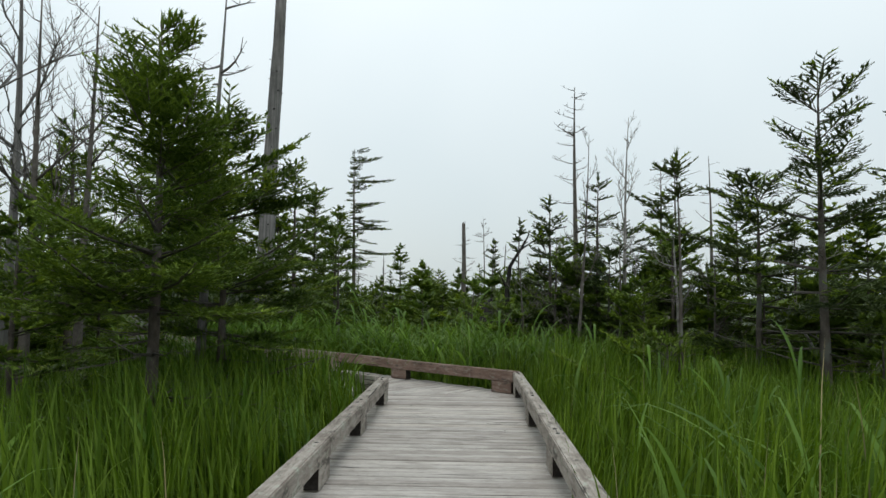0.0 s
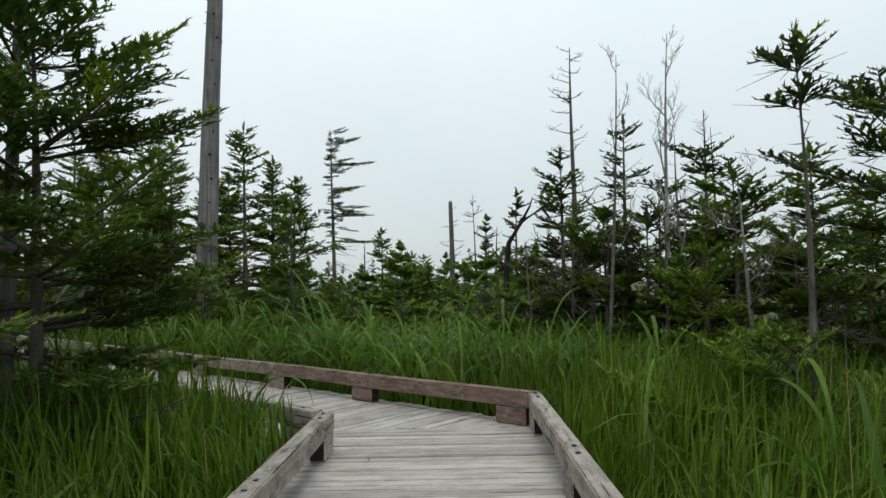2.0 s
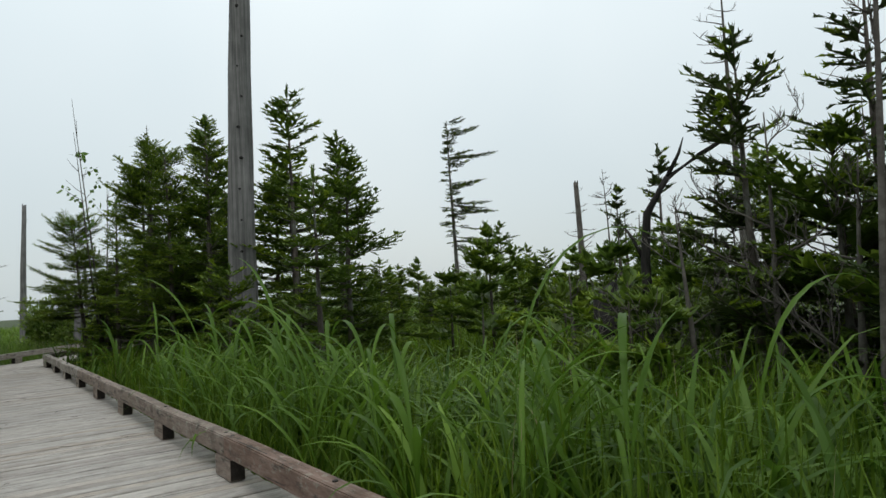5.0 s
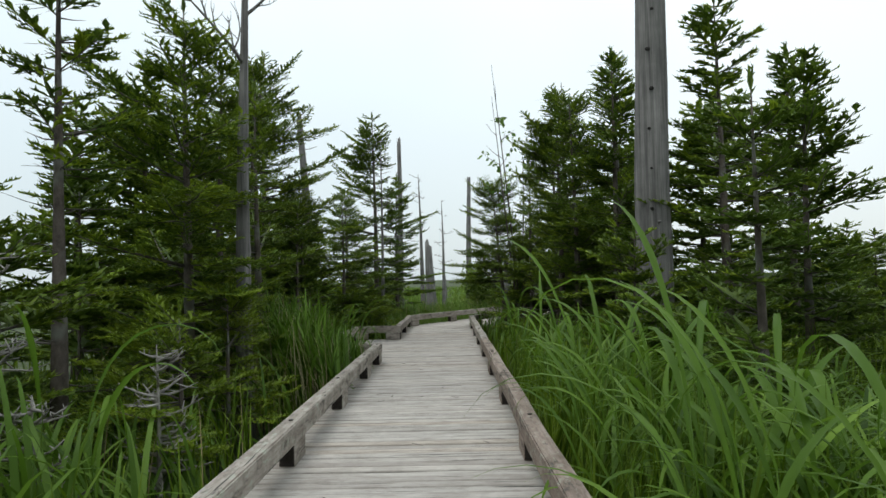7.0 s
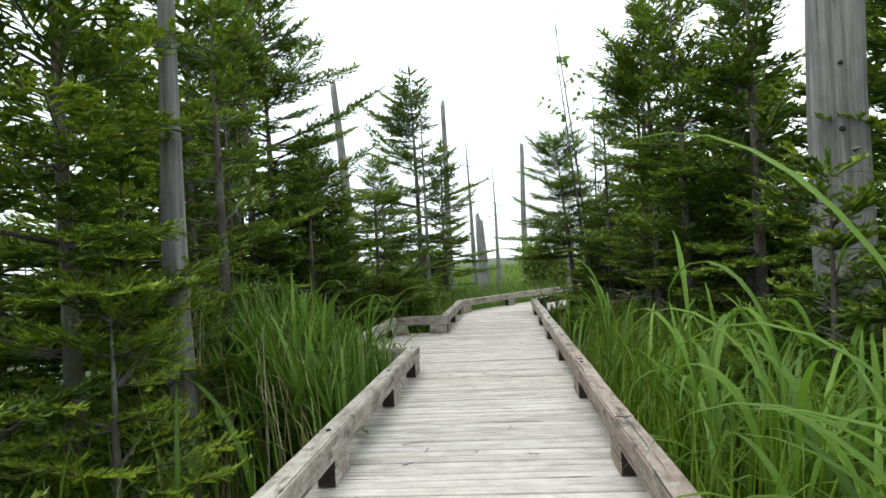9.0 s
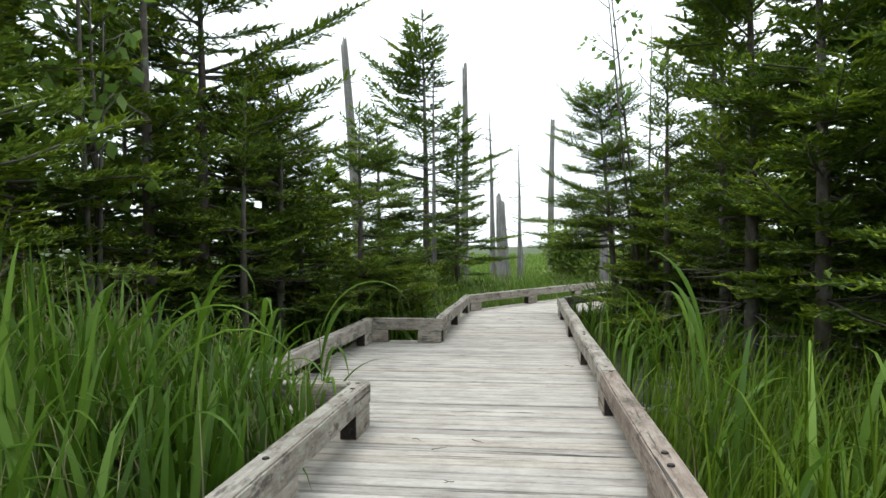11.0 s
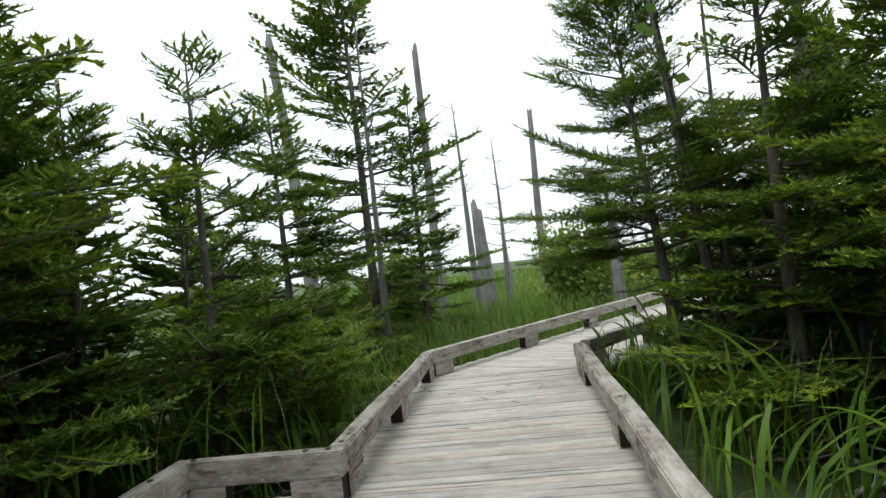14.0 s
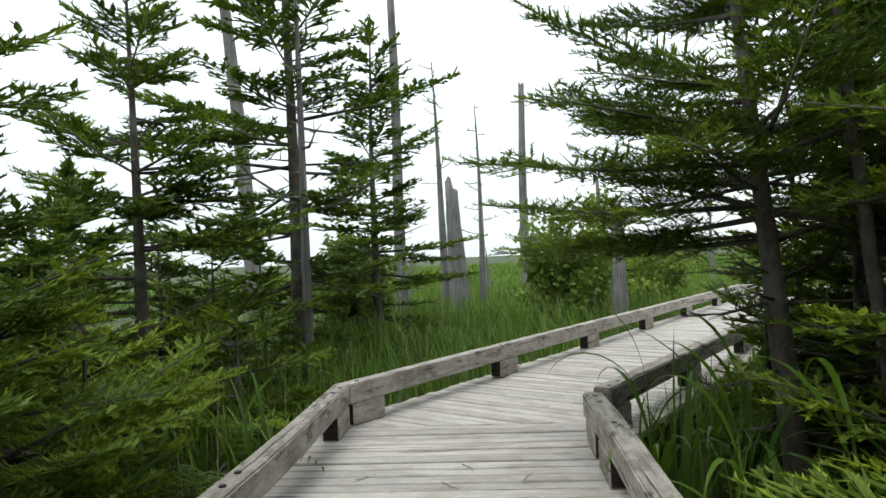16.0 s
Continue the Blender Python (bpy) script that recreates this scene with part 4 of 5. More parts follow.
for k, (x, y, h) in enumerate(((-38.5, 5.0, 2.0), (-37.6, 4.4, 1.7), (-39.5, 7.4, 1.9), (-33.0, 5.0, 2.4), (-20.5, 28, 4.5), (-24, 33, 5.0), (-12, 30, 4.0), (-27, 26, 4.0))):
    snag("bare dead tree far off in the bog", x, y, h, 0.06 + 0.012 * h, 130 + k, (0.06 * math.sin(k * 3), 0.06 * math.cos(k * 5)), "thin", 2, M_TWIG if k > 3 else None, 12)


# ---- broad-leaved sapling and bush ----
def leaf_cloud(centres, size, rng, spread):
    g = np.random.RandomState(rng.randrange(10 ** 6))
    c = np.array(centres)
    n = len(c)
    ax = g.randn(n, 3) + np.array([0, 0, -0.2])
    ax /= np.linalg.norm(ax, axis=1)[:, None]
    b = np.cross(ax, g.randn(n, 3))
    b /= np.linalg.norm(b, axis=1)[:, None]
    s = size * (0.6 + 0.8 * g.rand(n))[:, None]
    p0 = c + g.randn(n, 3) * spread
    v = np.stack([p0, p0 + ax * s * 0.5 + b * s * 0.34, p0 + ax * s, p0 + ax * s * 0.5 - b * s * 0.34], 1).reshape(-1, 3)
    k = np.arange(n)[:, None] * 4
    return v, np.concatenate([k + [0, 1, 2], k + [0, 2, 3]])


def sapling(x, y, h, seed, label, leaves=True):
    rng = random.Random(seed)
    thing = new("sapling")
    tagged(thing, label, "sapling")
    tb, spots = Tubes(), []
    for k in range(3):
        mid = bent(h * (1 - 0.15 * k), (rng.uniform(-0.1, 0.1), rng.uniform(-0.12, 0.05)), rng)
        tb.add(mid, [0.035 * (1 - 0.85 * i / 8) for i in range(9)], 6)
        for _ in range(9):
            p = along(mid, rng.uniform(0.4, 1.0))
            d = Vector((rng.uniform(-1, 1), rng.uniform(-1, 1), rng.uniform(0.3, 1.0))).normalized()
            e = p + d * rng.uniform(0.3, 0.8)
            tb.add([p, p.lerp(e, 0.5) + Vector((0, 0, -0.03)), e], [0.010, 0.007, 0.003], 4)
            if rng.random() < 0.65:
                spots += [tuple(p.lerp(e, rng.uniform(0.5, 1.05))) for _ in range(7)]
    obj("stem", tb.mesh("stem", M_TWIG), thing)
    v, t = leaf_cloud(spots, 0.13, rng, 0.07)
    obj("leaves", tri_mesh("leaves", v, t, M_LEAF), thing)
    place(thing, x, y)


def bush(x, y, h, w, seed, label):
    rng = random.Random(seed)
    thing = new("bush")
    tagged(thing, label, "bush")
    tb, spots = Tubes(), []
    for k in range(26):
        az, rr = rng.uniform(0, 6.3), w * 0.5 * math.sqrt(rng.random())
        e = Vector((math.cos(az) * rr, math.sin(az) * rr, h * rng.uniform(0.35, 1.0) * (1 - 0.35 * rr / w)))
        b = Vector((e.x * 0.2, e.y * 0.2, 0))
        tb.add([b, b.lerp(e, 0.5) + Vector((0, 0, 0.1)), e], [0.018, 0.011, 0.004], 4)
        spots += [tuple(b.lerp(e, rng.uniform(0.35, 1.05)) + Vector((rng.gauss(0, 0.12), rng.gauss(0, 0.12), rng.gauss(0, 0.08)))) for _ in range(240)]
    obj("stem", tb.mesh("stem", M_TWIG), thing)
    v, t = leaf_cloud(spots, 0.115, rng, 0.05)
    obj("leaves", tri_mesh("leaves", v, t, M_BUSH), thing)
    place(thing, x, y)


sapling(-22.2, 9.35, 7.4, 201, "slender sapling with sparse bright green leaves")
sapling(-16.2, 4.3, 4.9, 202, "slender sapling with sparse bright green leaves")
bush(-32.3, 9.1, 3.0, 2.2, 203, "rounded leafy green bush in the sedge")
bush(-31.2, 4.9, 2.2, 1.4, 204, "leafy green bush in the sedge")
bush(-34.8, 11.2, 2.2, 1.8, 205, "rounded leafy green bush in the sedge")


def fern(x, y, seed):
    rng = random.Random(seed)
    vs, fs = [], []
    for k in range(7):
        az, L = rng.uniform(0, 6.3), rng.uniform(0.45, 0.7)
        d, s = Vector((math.cos(az), math.sin(az), 0)), Vector((-math.sin(az), math.cos(az), 0))
        for i in range(16):
            f = (i + 1) / 17
            p = d * (L * f) + Vector((0, 0, 0.55 * math.sin(f * 2.2)))
            pl = 0.13 * math.sin(math.pi * min(1, f * 0.85 + 0.12)) + 0.01
            for sd in (-1, 1):
                k0 = len(vs)
                vs += [tuple(p), tuple(p + d * 0.022), tuple(p + s * sd * pl + d * 0.05 + Vector((0, 0, -0.02)))]
                fs.append((k0, k0 + 1, k0 + 2))
    thing = new("fern", tri_mesh("fern", vs, fs, M_FERN))
    tagged(thing, "light green fern with arching feathery fronds", "fern", "ferns")
    place(thing, x, y)


for k, (x, y) in enumerate(((-21.6, 5.75), (-22.1, 5.6), (-20.9, 5.3), (-23.0, 5.9), (-13.3, 5.8))):
    fern(x, y, 300 + k)


# ---- sedge and reeds ----
def smooth_noise(x, y, s, k):
    return np.sin(x * s + k) * np.sin(y * s * 1.3 + 2 * k) + 0.5 * np.sin(x * s * 2.3 - y * s * 1.7 + k)


def seg_dist(x, y, p, q):
    d = np.array([q[0] - p[0], q[1] - p[1]])
    t = np.clip(((x - p[0]) * d[0] + (y - p[1]) * d[1]) / (d @ d), 0, 1)
    return np.hypot(x - p[0] - d[0] * t, y - p[1] - d[1] * t)


def path_dist(x, y):
    a = seg_dist(x, y, (4.6, -4.0), (-4.75, 7.26))
    b = seg_dist(x, y, (-4.75, 7.26), (-23.55, 7.26))
    c = seg_dist(x, y, (-23.55, 7.26), (-37.3, 15.8))
    bay = np.where((x < BAY0 + 0.35) & (x > BAY1 - 0.35) & (y < 7.3) & (y > BAY_Y - 0.3), 0.0, 9.0)
    return np.minimum(np.minimum(a, b), np.minimum(c, bay))


def blades(n_try, box, near, far, seed, hmin, hmax, width, bend, dens):
    """Arching blades on random spots of a box, by distance from the boardwalk and a density field."""
    g = np.random.RandomState(seed)
    x, y = g.uniform(box[0], box[1], n_try), g.uniform(box[2], box[3], n_try)
    d = path_dist(x, y)
    keep = (d > near) & (d < far) & (g.rand(n_try) < dens(x, y, d))
    x, y, d = x[keep], y[keep], d[keep]
    n = len(x)
    h = g.uniform(hmin, hmax, n) * (1 + 0.16 * smooth_noise(x, y, 0.9, 1.0)) * np.where(d < 1.25, 0.82, 1.0)
    az = g.uniform(0, 2 * np.pi, n)
    bn = np.minimum(g.uniform(bend[0], bend[1], n) * (0.5 + g.rand(n)), 1.0)
    w = width * g.uniform(0.6, 1.25, n)
    dx, dy = np.cos(az), np.sin(az)
    # near the kerb most blades lean away from the planks
    gx, gy = (path_dist(x + 0.02, y) - d) / 0.02, (path_dist(x, y + 0.02) - d) / 0.02
    flip = np.where((dx * gx + dy * gy < 0) & (d < 3.0) & ((bn * h > d - 0.85) | (g.rand(n) < 0.6)), -1.0, 1.0)
    dx, dy = dx * flip, dy * flip
    rows = np.array([0.0, 0.32, 0.6, 0.82]) if width < 0.03 else np.array([0.0, 0.25, 0.45, 0.6, 0.72, 0.83, 0.92])
    wid = np.array([0.7, 1.0, 0.85, 0.5]) if width < 0.03 else np.array([0.5, 0.9, 1.0, 0.95, 0.8, 0.6, 0.35])
    m = len(rows)
    vs = np.zeros((n, 2 * m + 1, 3))
    tw = g.uniform(-0.6, 0.6, n)
    sx, sy = -np.sin(az + tw), np.cos(az + tw)
    for i, s in enumerate(rows):
        off, zz = bn * h * s ** 2.2, h * (s - 0.55 * bn * s ** 3)
        for j, sg in enumerate((-0.5, 0.5)):
            vs[:, i * 2 + j, 0] = x + dx * off + sx * sg * w * wid[i]
            vs[:, i * 2 + j, 1] = y + dy * off + sy * sg * w * wid[i]
            vs[:, i * 2 + j, 2] = GROUND - 0.06 + zz
    off, zz = bn * h, h * (1 - 0.62 * bn)
    vs[:, 2 * m] = np.stack([x + dx * off * 1.05, y + dy * off * 1.05, GROUND - 0.06 + zz], 1)
    k = np.arange(n)[:, None] * (2 * m + 1)
    corners = [c for i in range(m - 1) for c in ((2 * i, 2 * i + 1, 2 * i + 3), (2 * i, 2 * i + 3, 2 * i + 2))] + [(2 * m - 2, 2 * m - 1, 2 * m)]
    tris = np.concatenate([k + list(c) for c in corners])
    order = np.arange(len(tris)).reshape(len(corners), n).T.ravel()
    return vs.reshape(-1, 3), tris[order]


def shade_zone(x, y):
    """1 in open sedge, lower under the firs of the middle stretch."""
    open_ = np.ones_like(x)
    left = (y < 6.5) & (x < -8.5) & (x > -27)
    right = (y > 8.0) & (x < -16.8) & (x > -24.5)
    left_a = (y < 4.6 + 0.15 * x) & (x > -7.5) & (x < -2.5)
    deep = left & (x < -16)
    return np.where(deep, 0.05, np.where(left, 0.2, np.where(right, 0.06, np.where(left_a, 0.9, open_))))


def sedge(name, label, mat, *args):
    v, t = blades(*args)
    ob = new(name, tri_mesh(name, v, t, mat, True))
    tagged(ob, label, "grass", kind="stuff")


def first_stretch(x, y):
    """True beside the stretch before the first bend."""
    return (x + 4.75) * 0.757 - (y - 7.26) * 0.654 > -1.2


sedge("sedge", "dense tall green sedge along the boardwalk", M_GRASS, 108000, (-24, 9, -3, 13.5), 1.0, 4.2, 401, 0.85, 1.36, 0.014, (0.12, 0.55), lambda x, y, d: shade_zone(x, y) * np.where(first_stretch(x, y), 0.55, 1.0))
sedge("sedge", "upright bright green sedge beside the boardwalk", M_GRASS, 60000, (-6, 9, -3, 11.5), 1.0, 4.6, 411, 0.9, 1.32, 0.019, (0.05, 0.3), lambda x, y, d: np.where(first_stretch(x, y), 0.8, 0.25) * shade_zone(x, y))
sedge("sedge", "dense tall green sedge beyond the boardwalk", M_GRASS, 60000, (-24, 9, -4, 18), 4.2, 10.0, 402, 0.9, 1.4, 0.022, (0.15, 0.6), lambda x, y, d: shade_zone(x, y) * 0.75)
sedge("sedge", "light green sedge meadow past the second bend", M_MEADOW, 62000, (-50, -23, 1, 22), 0.95, 14.0, 403, 0.65, 1.05, 0.018, (0.15, 0.6), lambda x, y, d: np.where(y < 4.8, 0.2, np.where(x < -36, 0.5, 0.85)))
sedge("sedge", "pale green sedge of the far open bog", M_MEADOW, 26000, (-100, -44, -12, 48), 4.0, 70.0, 412, 0.7, 1.1, 0.06, (0.2, 0.6), lambda x, y, d: np.full_like(x, 0.9))
sedge("sedge", "far sedge of the open bog", M_GRASS, 27000, (-90, 20, -30, 70), 9.0, 90.0, 404, 0.8, 1.2, 0.07, (0.2, 0.6), lambda x, y, d: np.clip(14.0 / (d + 0.1), 0.1, 1.0))
sedge("reeds", "broad arching reed leaves beside the boardwalk", M_REED, 25000, (-23.5, 2.8, 0, 11.2), 1.18, 3.4, 405, 0.9, 1.5, 0.036, (0.4, 1.0), lambda x, y, d: np.where(first_stretch(x, y), 0.34, 1.0) * np.where((x + 4.75) * 0.757 + (y - 7.26) * 0.654 > 0, np.where(x > -15.6, 0.85, 0.04), np.where(x > -10, 0.4, 0.15)))
sedge("reeds", "tall broad reed leaves arching over the kerb rail", M_REED, 5200, (-14.5, -3.5, 8.2, 11.5), 1.3, 3.6, 407, 1.1, 1.65, 0.038, (0.45, 1.0), lambda x, y, d: np.full_like(x, 0.75))
sedge("reeds", "leafy bright green sedge inside the bend", M_REED, 3600, (-6.6, -3.2, 3.4, 6.3), 1.02, 3.0, 413, 0.85, 1.25, 0.028, (0.15, 0.6), lambda x, y, d: np.full_like(x, 0.7))
sedge("reeds", "clump of broad reed leaves before the firs", M_REED, 1500, (-9.6, -6.4, 4.4, 6.3), 1.15, 3.4, 408, 1.0, 1.7, 0.036, (0.25, 0.8), lambda x, y, d: np.full_like(x, 0.5))
sedge("reeds", "clump of broad reed leaves beside the passing bay", M_REED, 5200, (-16.0, -13.0, 4.9, 6.3), 1.0, 3.4, 409, 0.95, 1.6, 0.034, (0.12, 0.6), lambda x, y, d: np.full_like(x, 0.5))
sedge("dry_stalks", "pale dry stalks standing among the reeds", M_STRAW, 1000, (-16.0, -12.6, 5.0, 6.25), 1.0, 3.0, 410, 0.9, 1.6, 0.010, (0.05, 0.5), lambda x, y, d: np.full_like(x, 0.6))
sedge("dry_stalks", "pale dry stalks standing in the sedge", M_STRAW, 5200, (-36, 6, -2, 16), 1.0, 6.0, 406, 0.8, 1.55, 0.007, (0.02, 0.3), lambda x, y, d: np.full_like(x, 0.35))


# ---- single reeds that stand out by the kerb rails ----
def reed_plant(x, y, h, seed, leaves=6, toward=None, broad=1.0):
    """A reed: a thin stalk with broad arching leaves."""
    rng = random.Random(seed)
    thing = new("reed")
    tagged(thing, "tall reed with broad arching green leaves", "reed", "reeds by the kerb rails")
    stalk = Tubes()
    mid = [Vector((0.02 * h * math.sin(3 * f + seed), 0.02 * h * math.cos(2 * f), h * 0.62 * f)) for f in (0, 0.3, 0.6, 1.0)]
    stalk.add(mid, [0.006, 0.005, 0.0045, 0.003], 5)
    obj("stalk", stalk.mesh("stalk", M_REED), thing)
    for k in range(leaves):
        f0 = 0.25 + 0.75 * k / max(1, leaves - 1)
        az = (toward if toward is not None and k >= leaves - 2 else rng.uniform(0, 6.3)) + rng.uniform(-0.4, 0.4)
        base = along(mid, f0)
        L, w = h * rng.uniform(0.42, 0.62), rng.uniform(0.026, 0.04) * broad
        d, sd = Vector((math.cos(az), math.sin(az), 0)), Vector((-math.sin(az), math.cos(az), 0))
        el, p, vs, fs = rng.uniform(1.15, 1.4), base.copy(), [], []
        droop = rng.uniform(0.10, 0.26)
        n = 11
        for i in range(n):
            g = i / (n - 1)
            ww = w * (0.35 + 1.3 * g if g < 0.5 else 1.0 if g < 0.55 else max(0.03, 2.2 * (1 - g))) * 0.5
            nrm = Vector((-d.x * math.sin(el), -d.y * math.sin(el), math.cos(el)))
            vs += [p - sd * ww + nrm * ww * 0.35, p.copy(), p + sd * ww + nrm * ww * 0.35]
            p = p + (d * math.cos(el) + Vector((0, 0, math.sin(el)))) * (L / (n - 1))
            el -= droop * (0.5 + 1.7 * g)
        for i in range(n - 1):
            a = 3 * i
            fs += [(a, a + 1, a + 4, a + 3), (a + 1, a + 2, a + 5, a + 4)]
        obj("leaf", mesh_of("leaf", [tuple(v) for v in vs], fs, [M_REED], True), thing)
    place(thing, x, y)


for k, (x, y, h, toward) in enumerate((
        (-5.35, 8.36, 2.05, 1.0), (-5.05, 8.62, 1.75, 2.0), (-5.7, 8.75, 1.8, 0.5), (-6.9, 8.55, 1.9, 3.4), (-7.2, 8.75, 1.85, 2.6), (-7.6, 8.6, 1.75, 3.3),
        (-8.4, 8.65, 1.8, 3.0), (-9.3, 8.7, 1.85, 3.6), (-10.1, 8.6, 1.95, 3.3), (-10.4, 8.85, 1.9, 2.6), (-11.5, 8.7, 1.6, 3.2), (-6.4, 9.1, 1.8, 1.5), (-4.7, 9.0, 1.8, 1.0),
        (-22.75, 8.32, 1.5, 4.6), (-22.55, 8.75, 1.35, 4.0), (-16.4, 5.3, 1.25, 1.4), (-16.0, 5.2, 1.3, 1.0), (-16.2, 8.65, 1.45, 3.4), (-18.3, 8.8, 1.2, 4.2),
        (-8.0, 5.6, 1.7, 0.5), (-8.6, 5.9, 1.75, 1.2), (-7.5, 5.5, 1.6, 1.0), (-9.0, 5.4, 1.6, 0.2), (-14.2, 5.7, 1.5, 1.0), (-14.7, 5.5, 1.55, 0.6), (-15.1, 5.9, 1.5, 1.2), (-13.7, 5.8, 1.45, 0.8),
        (-7.9, 8.42, 2.0, 3.5), (-8.9, 8.4, 1.9, 3.7), (-9.75, 8.36, 2.1, 3.6), (-10.9, 8.45, 2.0, 3.5), (-6.3, 8.4, 1.6, 3.4), (-7.3, 8.34, 1.9, 3.8), (-12.3, 8.5, 1.8, 3.4), (-15.1, 8.45, 1.7, 3.5), (-21.5, 8.75, 1.4, 3.3), (-21.9, 8.5, 1.35, 3.6), (-0.4, 6.6, 1.7, 2.0), (0.9, 3.9, 1.5, 2.0), (-5.6, 6.0, 1.35, 1.0), (-4.6, 5.4, 1.4, 0.4), (-1.6, 6.5, 1.55, 2.2), (-0.7, 5.9, 1.5, 2.0), (-3.2, 8.3, 1.7, 2.4))):
    reed_plant(x, y, h, 500 + k, 6, toward)
reed_rng = random.Random(33)
for k in range(30):
    reed_plant(reed_rng.uniform(-13.0, -5.2), reed_rng.uniform(8.36, 9.5), reed_rng.uniform(1.3, 1.75), 560 + k, 7, reed_rng.uniform(2.0, 4.4), 1.35)
for k in range(16):
    reed_plant(reed_rng.uniform(-16.2, -13.2), reed_rng.uniform(5.0, 6.2), reed_rng.uniform(1.3, 1.75), 590 + k, 6, reed_rng.uniform(0.2, 2.0), 1.1)


# ---- dead boughs lying under the firs ----
def fallen_branch(x, y, L, az, seed):
    rng = random.Random(seed)
    tb = Tubes()
    p, d, pts = Vector((0, 0, 0.02)), Vector((1, 0, 0.12)), []
    for i in range(6):
        pts.append(p.copy())
        p = p + d * (L / 5)
        d = (d + Vector((0, rng.uniform(-0.35, 0.35), rng.uniform(-0.15, 0.12)))).normalized()
    tb.add(pts, [0.022 * (1 - 0.15 * i) for i in range(6)], 5)
    for i in range(1, 6):
        for _ in range(3):
            e = pts[i] + Vector((rng.uniform(0.1, 1), rng.uniform(-1, 1), rng.uniform(-0.05, 0.7))) * L * rng.uniform(0.12, 0.3)
            m = pts[i].lerp(e, 0.5) + Vector((rng.uniform(-0.03, 0.03), rng.uniform(-0.03, 0.03), 0.03))
            tb.add([pts[i], m, e], [0.007, 0.005, 0.002], 4)
    thing = new("fallen_branch", tb.mesh("fallen_branch", M_LICHEN))
    tagged(thing, "pale dead bough lying on the dark bog floor", "dead branch", "fallen boughs")
    thing.matrix_world = Matrix.LocRotScale((x, y, GROUND - 0.04), Euler((0, 0, az)), None)


litter_rng = random.Random(21)
for k in range(22):
    fallen_branch(litter_rng.uniform(-23.5, -16.5), litter_rng.uniform(4.3, 5.2), litter_rng.uniform(0.6, 1.4), litter_rng.uniform(0, 6.3), 800 + k)
for k in range(10):
    fallen_branch(litter_rng.uniform(-22.5, -17.5), litter_rng.uniform(8.7, 9.8), litter_rng.uniform(0.5, 1.1), litter_rng.uniform(0, 6.3), 830 + k)
for k in range(8):
    fallen_branch(litter_rng.uniform(-22.5, -20.2), litter_rng.uniform(5.3, 6.1), litter_rng.uniform(0.4, 0.8), litter_rng.uniform(0, 6.3), 850 + k)


# ---- twigs and dry bits lying on the planks ----
def fallen_twig(x, y, L, az, seed):
    rng = random.Random(seed)
    tb = Tubes()
    p, d, pts = Vector((0, 0, 0.004)), Vector((1, 0, 0)), []
    for i in range(5):
        pts.append(p.copy())
        p = p + d * (L / 4)
        d = (d + Vector((0, rng.uniform(-0.4, 0.4), 0))).normalized()
        p.z = 0.004 + 0.006 * rng.random()
    tb.add(pts, [0.0028, 0.0026, 0.0022, 0.0018, 0.001], 4)
    tb.add([pts[2], pts[2] + Vector((0.25 * L, 0.22 * L * rng.choice((-1, 1)), 0.006))], [0.002, 0.001], 4)
    thing = new("fallen_twig", tb.mesh("fallen_twig", M_TWIG))
    tagged(thing, "small dry twig lying on the planks", "twig", "twigs on the boardwalk")
    thing.matrix_world = Matrix.LocRotScale((x, y, 0.002), Euler((0, 0, az)), None)


twig_rng = random.Random(9)
for k in range(26):
    fallen_twig(twig_rng.uniform(-23.0, -5.5), twig_rng.uniform(6.7, 7.9), twig_rng.uniform(0.05, 0.16), twig_rng.uniform(0, 6.3), 700 + k)
for k in range(8):
    q = A_IN - A_DIR * twig_rng.uniform(0.3, 7.0) + right_of(A_DIR) * twig_rng.uniform(0.25, 1.4)
    fallen_twig(q.x, q.y, twig_rng.uniform(0.05, 0.16), twig_rng.uniform(0, 6.3), 740 + k)


# ---- boardwalk decks, plank by plank ----
def clip(poly, n, c):
    """Part of a convex polygon on the side where p.n > c."""
    out = []
    for i in range(len(poly)):
        p, q = poly[i], poly[(i + 1) % len(poly)]
        a, b = p.dot(n) - c, q.dot(n) - c
        if a >= 0:
            out.append(p)
        if (a > 0) != (b > 0) and abs(a - b) > 1e-9:
            out.append(p.lerp(q, a / (a - b)))
    return out


PLANK, GAP, THICK = 0.118, 0.0145, 0.045
plank_rng = random.Random(77)
plank_meshes = {}


def plank_mesh(poly, rng):
    """Prism with eased top edges and worn, slightly wavy sides."""
    mid = sum(poly, Vector()) / len(poly)
    rim = []
    for i, p in enumerate(poly):
        q = poly[(i + 1) % len(poly)]
        rim.append(p)
        steps = 5 if abs(q.x - p.x) > 0.8 else 1
        for k in range(1, steps):
            rim.append(p.lerp(q, (k + rng.uniform(-0.3, 0.3)) / steps) + Vector((0, math.copysign(max(0.0, rng.gauss(0.001, 0.003)), mid.y - p.y), 0)))
    n = len(rim)
    ins = [p + Vector((math.copysign(0.003, mid.x - p.x), math.copysign(min(0.006, abs(mid.y - p.y)), mid.y - p.y), 0)) for p in rim]
    vs = [(p.x, p.y, 0.0) for p in ins] + [(p.x, p.y, -0.006) for p in rim] + [(p.x, p.y, -THICK) for p in rim]
    fs = [tuple(range(n))] + [(i, n + i, n + (i + 1) % n, (i + 1) % n) for i in range(n)] + [(n + i, 2 * n + i, 2 * n + (i + 1) % n, n + (i + 1) % n) for i in range(n)]
    return mesh_of("plank", vs, [f[::-1] if i else f for i, f in enumerate(fs)], [M_PLANK])


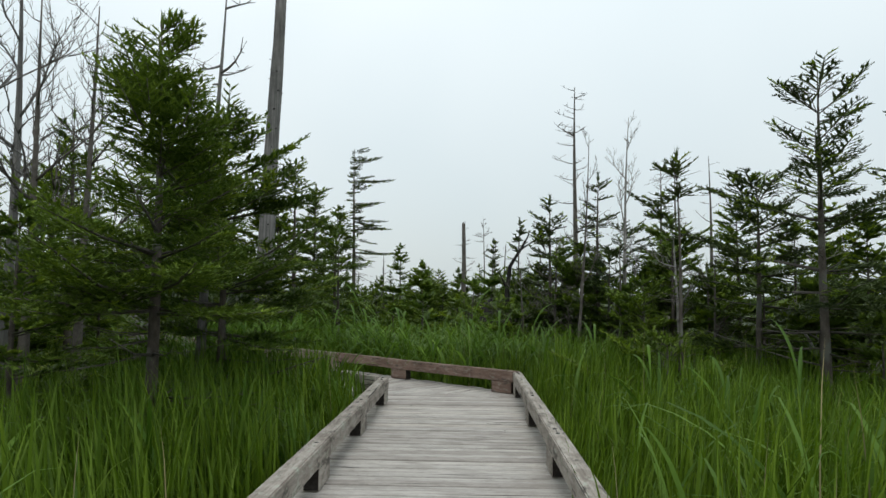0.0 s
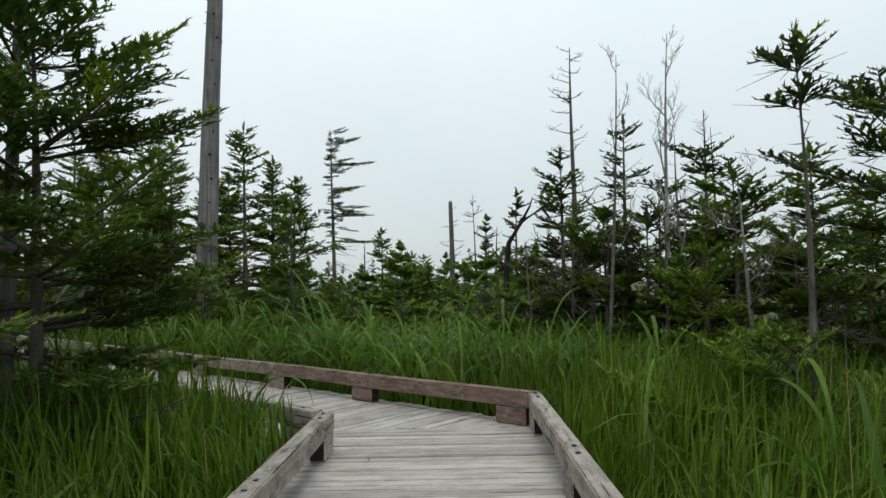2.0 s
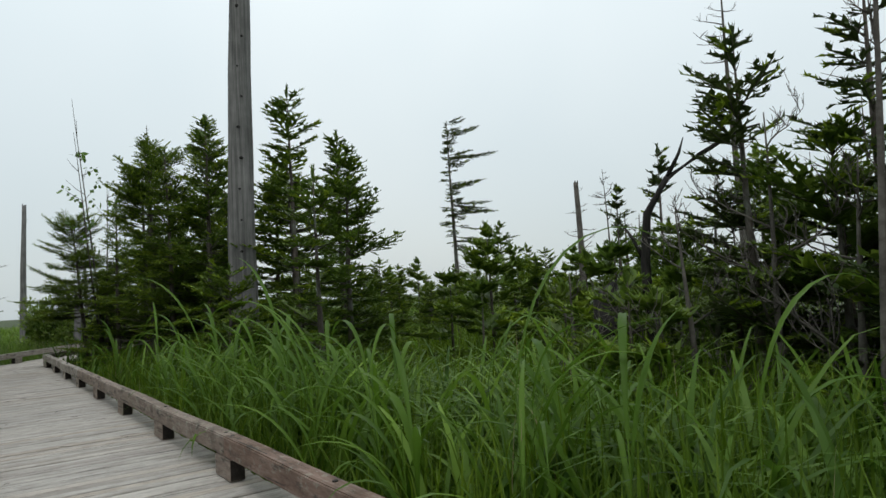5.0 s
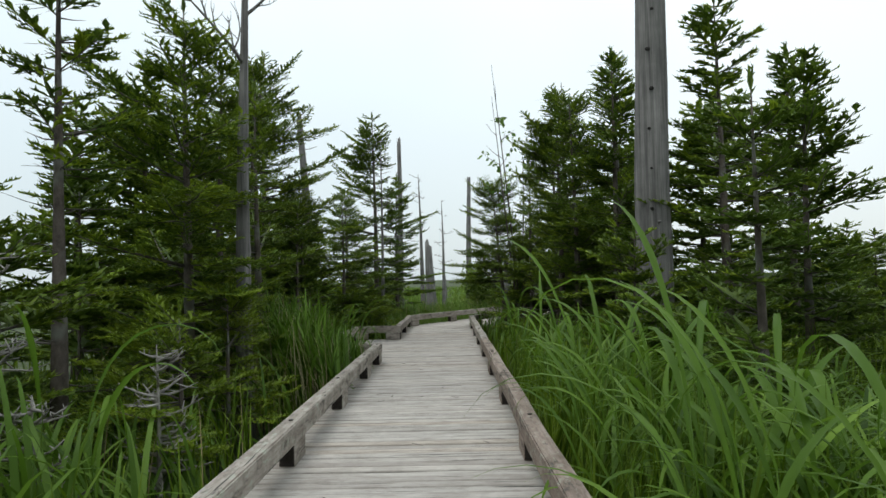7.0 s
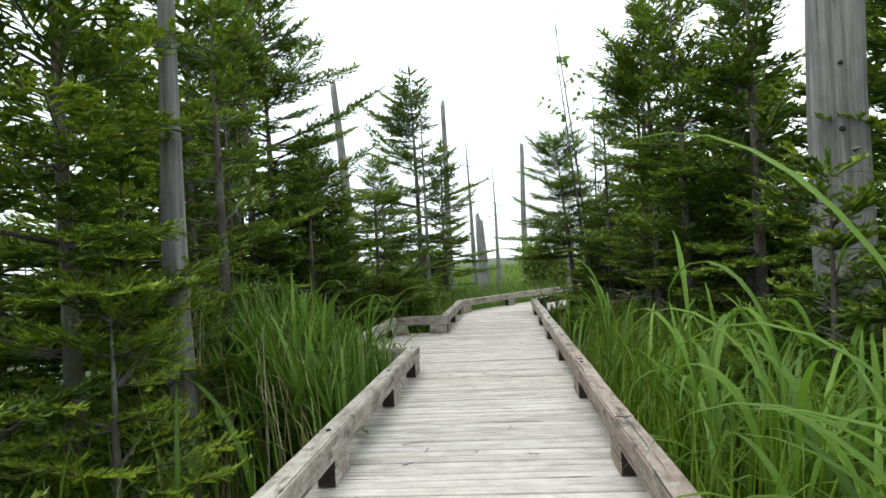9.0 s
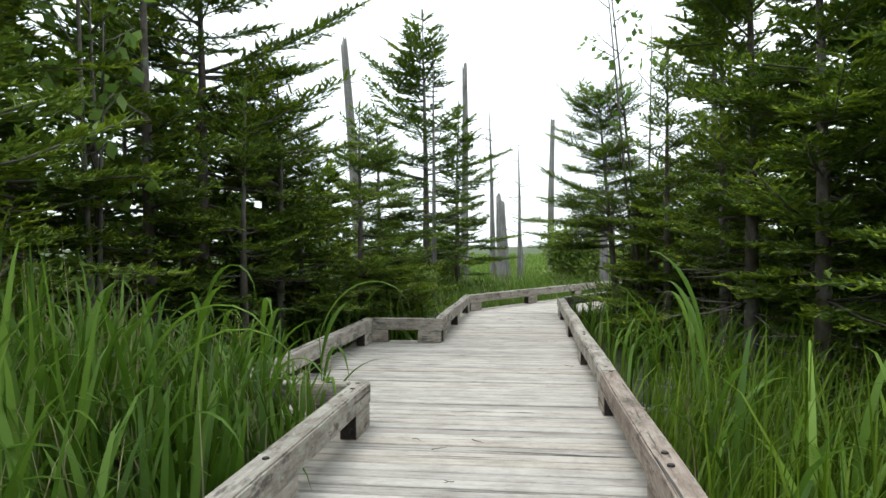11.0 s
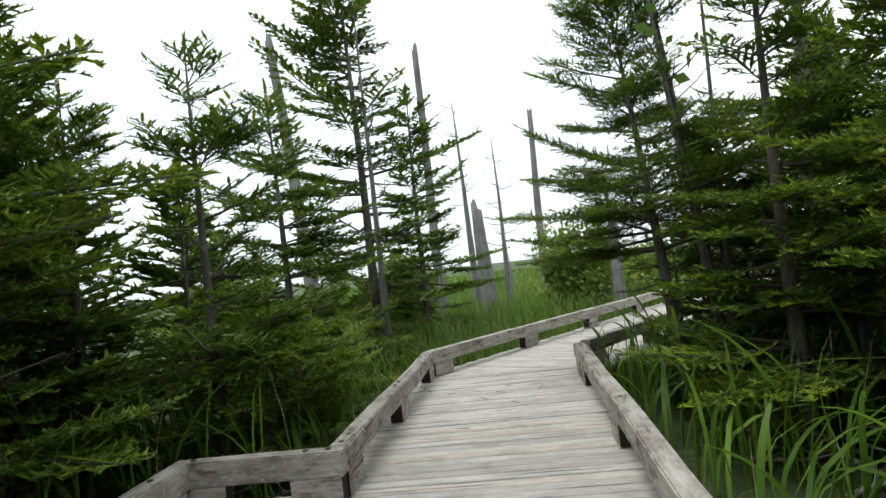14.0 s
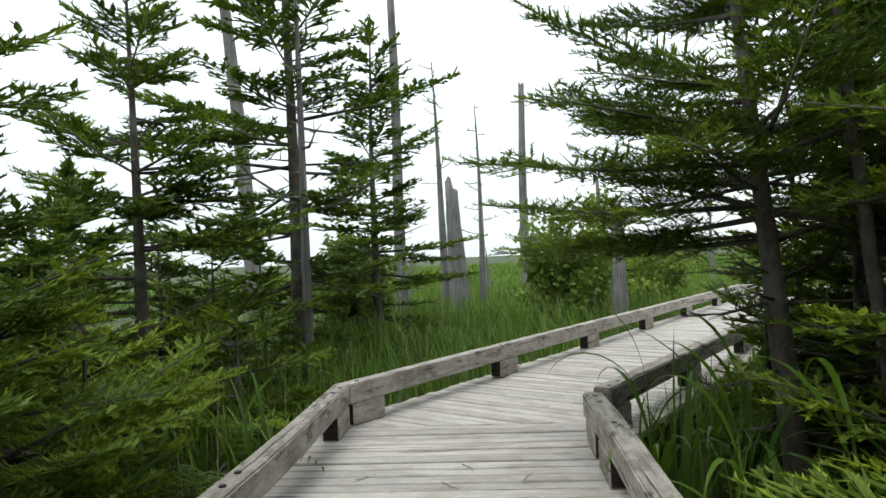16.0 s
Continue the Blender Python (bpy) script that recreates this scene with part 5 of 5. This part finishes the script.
def lay_planks(deck, origin, d, length, s_left, s_right, cuts=(), widen=None):
    """Planks across a stretch that runs from origin along d; lateral reach to the left and right of the origin's line."""
    r = right_of(d)
    s = 0.0
    while s < length:
        w = PLANK - GAP
        lo = -(widen(s) if widen else s_left)
        polys = [[origin + d * (s + a) + r * b for a, b in ((0, lo), (0, s_right), (w, s_right), (w, lo))]]
        if s < 4 and cuts:
            whole = polys[0]
            polys = []
            n1, c1, n2, c2 = cuts
            polys.append(clip(whole, n1, c1))
            polys.append(clip(clip(whole, -n1, -c1), n2, c2))
        for poly in polys:
            if len(poly) < 3:
                continue
            mid = sum(poly, Vector()) / len(poly)
            m = Matrix(((r.x, d.x, 0, mid.x), (r.y, d.y, 0, mid.y), (0, 0, 1, 0), (0, 0, 0, 1)))
            inv = m.inverted()
            local = [inv @ p for p in poly]
            if local and (local[1] - local[0]).cross(local[2] - local[1]).z < 0:
                local = local[::-1]
            key = (plank_rng.randrange(8), *[round(c, 3) for p in local for c in (p.x, p.y)])
            if key not in plank_meshes:
                plank_meshes[key] = plank_mesh(local, plank_rng)
            ob = obj("plank", plank_meshes[key], deck)
            ob.matrix_world = m @ pose(plank_rng.uniform(-0.015, 0.015), plank_rng.uniform(-0.003, 0.003), -0.005 + plank_rng.uniform(-0.004, 0.004), plank_rng.uniform(-0.8, 0.8), plank_rng.uniform(-0.08, 0.08), plank_rng.uniform(-0.2, 0.2))
        s += PLANK


def deck_thing(label):
    return tagged(new("boardwalk"), label, "boardwalk", "boardwalk stretches", "structure")


def beams(deck, p, d, length, offsets):
    r = right_of(d)
    for o in offsets:
        bm = box_bm(0, length, -0.05, 0.05, -0.20, -THICK - 0.012, 0.004)
        ob = part("joist", bm, M_BEAM, deck)
        ob.matrix_world = frame_at(p + r * o, d)
    k = 0.8
    while k < length:
        for o in (offsets[0], offsets[-1]):
            bm = box_bm(-0.06, 0.06, -0.06, 0.06, GROUND - 0.25, -0.19, 0.004)
            ob = part("post", bm, M_BEAM, deck)
            ob.matrix_world = frame_at(p + r * o + d * k, d)
        k += 2.0


WALK = "weathered grey plank boardwalk over the bog"
r_a, r_c = right_of(A_DIR), right_of(C_DIR)
deck_a = deck_thing(WALK)
end_a = A_OUT.dot(A_DIR) + 0.02
start_a = A_IN - A_DIR * 12.0
len_a = end_a - start_a.dot(A_DIR)
wid_a = (A_OUT - A_IN).dot(r_a)
count_a = int(len_a / PLANK)
start_a = start_a + A_DIR * (len_a - count_a * PLANK)
lay_planks(deck_a, start_a, A_DIR, count_a * PLANK - 0.01, LIP, wid_a + LIP)
beams(deck_a, start_a, A_DIR, count_a * PLANK - 0.3, (0.1, wid_a / 2, wid_a - 0.1))

deck_b = deck_thing(WALK)
wid_b = A_OUT.y - A_IN.y
start_b = Vector((A_OUT.x + 0.12, A_IN.y, 0))
len_b = start_b.x - C_OUT.x


def widen_b(s):
    x = start_b.x - s
    return A_IN.y - BAY_Y + LIP if BAY1 - LIP < x < BAY0 + 0.02 else LIP


lay_planks(deck_b, start_b, B_DIR, len_b, LIP, wid_b + LIP, (A_DIR, end_a + 0.006, -r_a, -(A_IN.dot(r_a)) + LIP + 0.006), widen_b)
beams(deck_b, start_b + B_DIR * 1.2, B_DIR, len_b - 1.3, (0.1, wid_b / 2, wid_b - 0.1))
bay_beam = part("joist", box_bm(0, BAY0 - BAY1, -0.05, 0.05, -0.20, -THICK - 0.012, 0.004), M_BEAM, deck_b)
bay_beam.matrix_world = frame_at(Vector((BAY0, BAY_Y + 0.08, 0)), B_DIR)

deck_c = deck_thing(WALK)
wid_c = (C_IN - C_OUT).dot(r_c)
start_c = C_OUT - C_DIR * 0.75
lay_planks(deck_c, start_c, C_DIR, c_len + 0.7, LIP, wid_c + LIP, (B_DIR, -(C_OUT.x - 0.006) + 0.0, Vector((0, 1, 0)), A_OUT.y + LIP + 0.006))
beams(deck_c, C_OUT + C_DIR * 0.9, C_DIR, c_len - 1.0, (0.1, wid_c / 2, wid_c - 0.1))
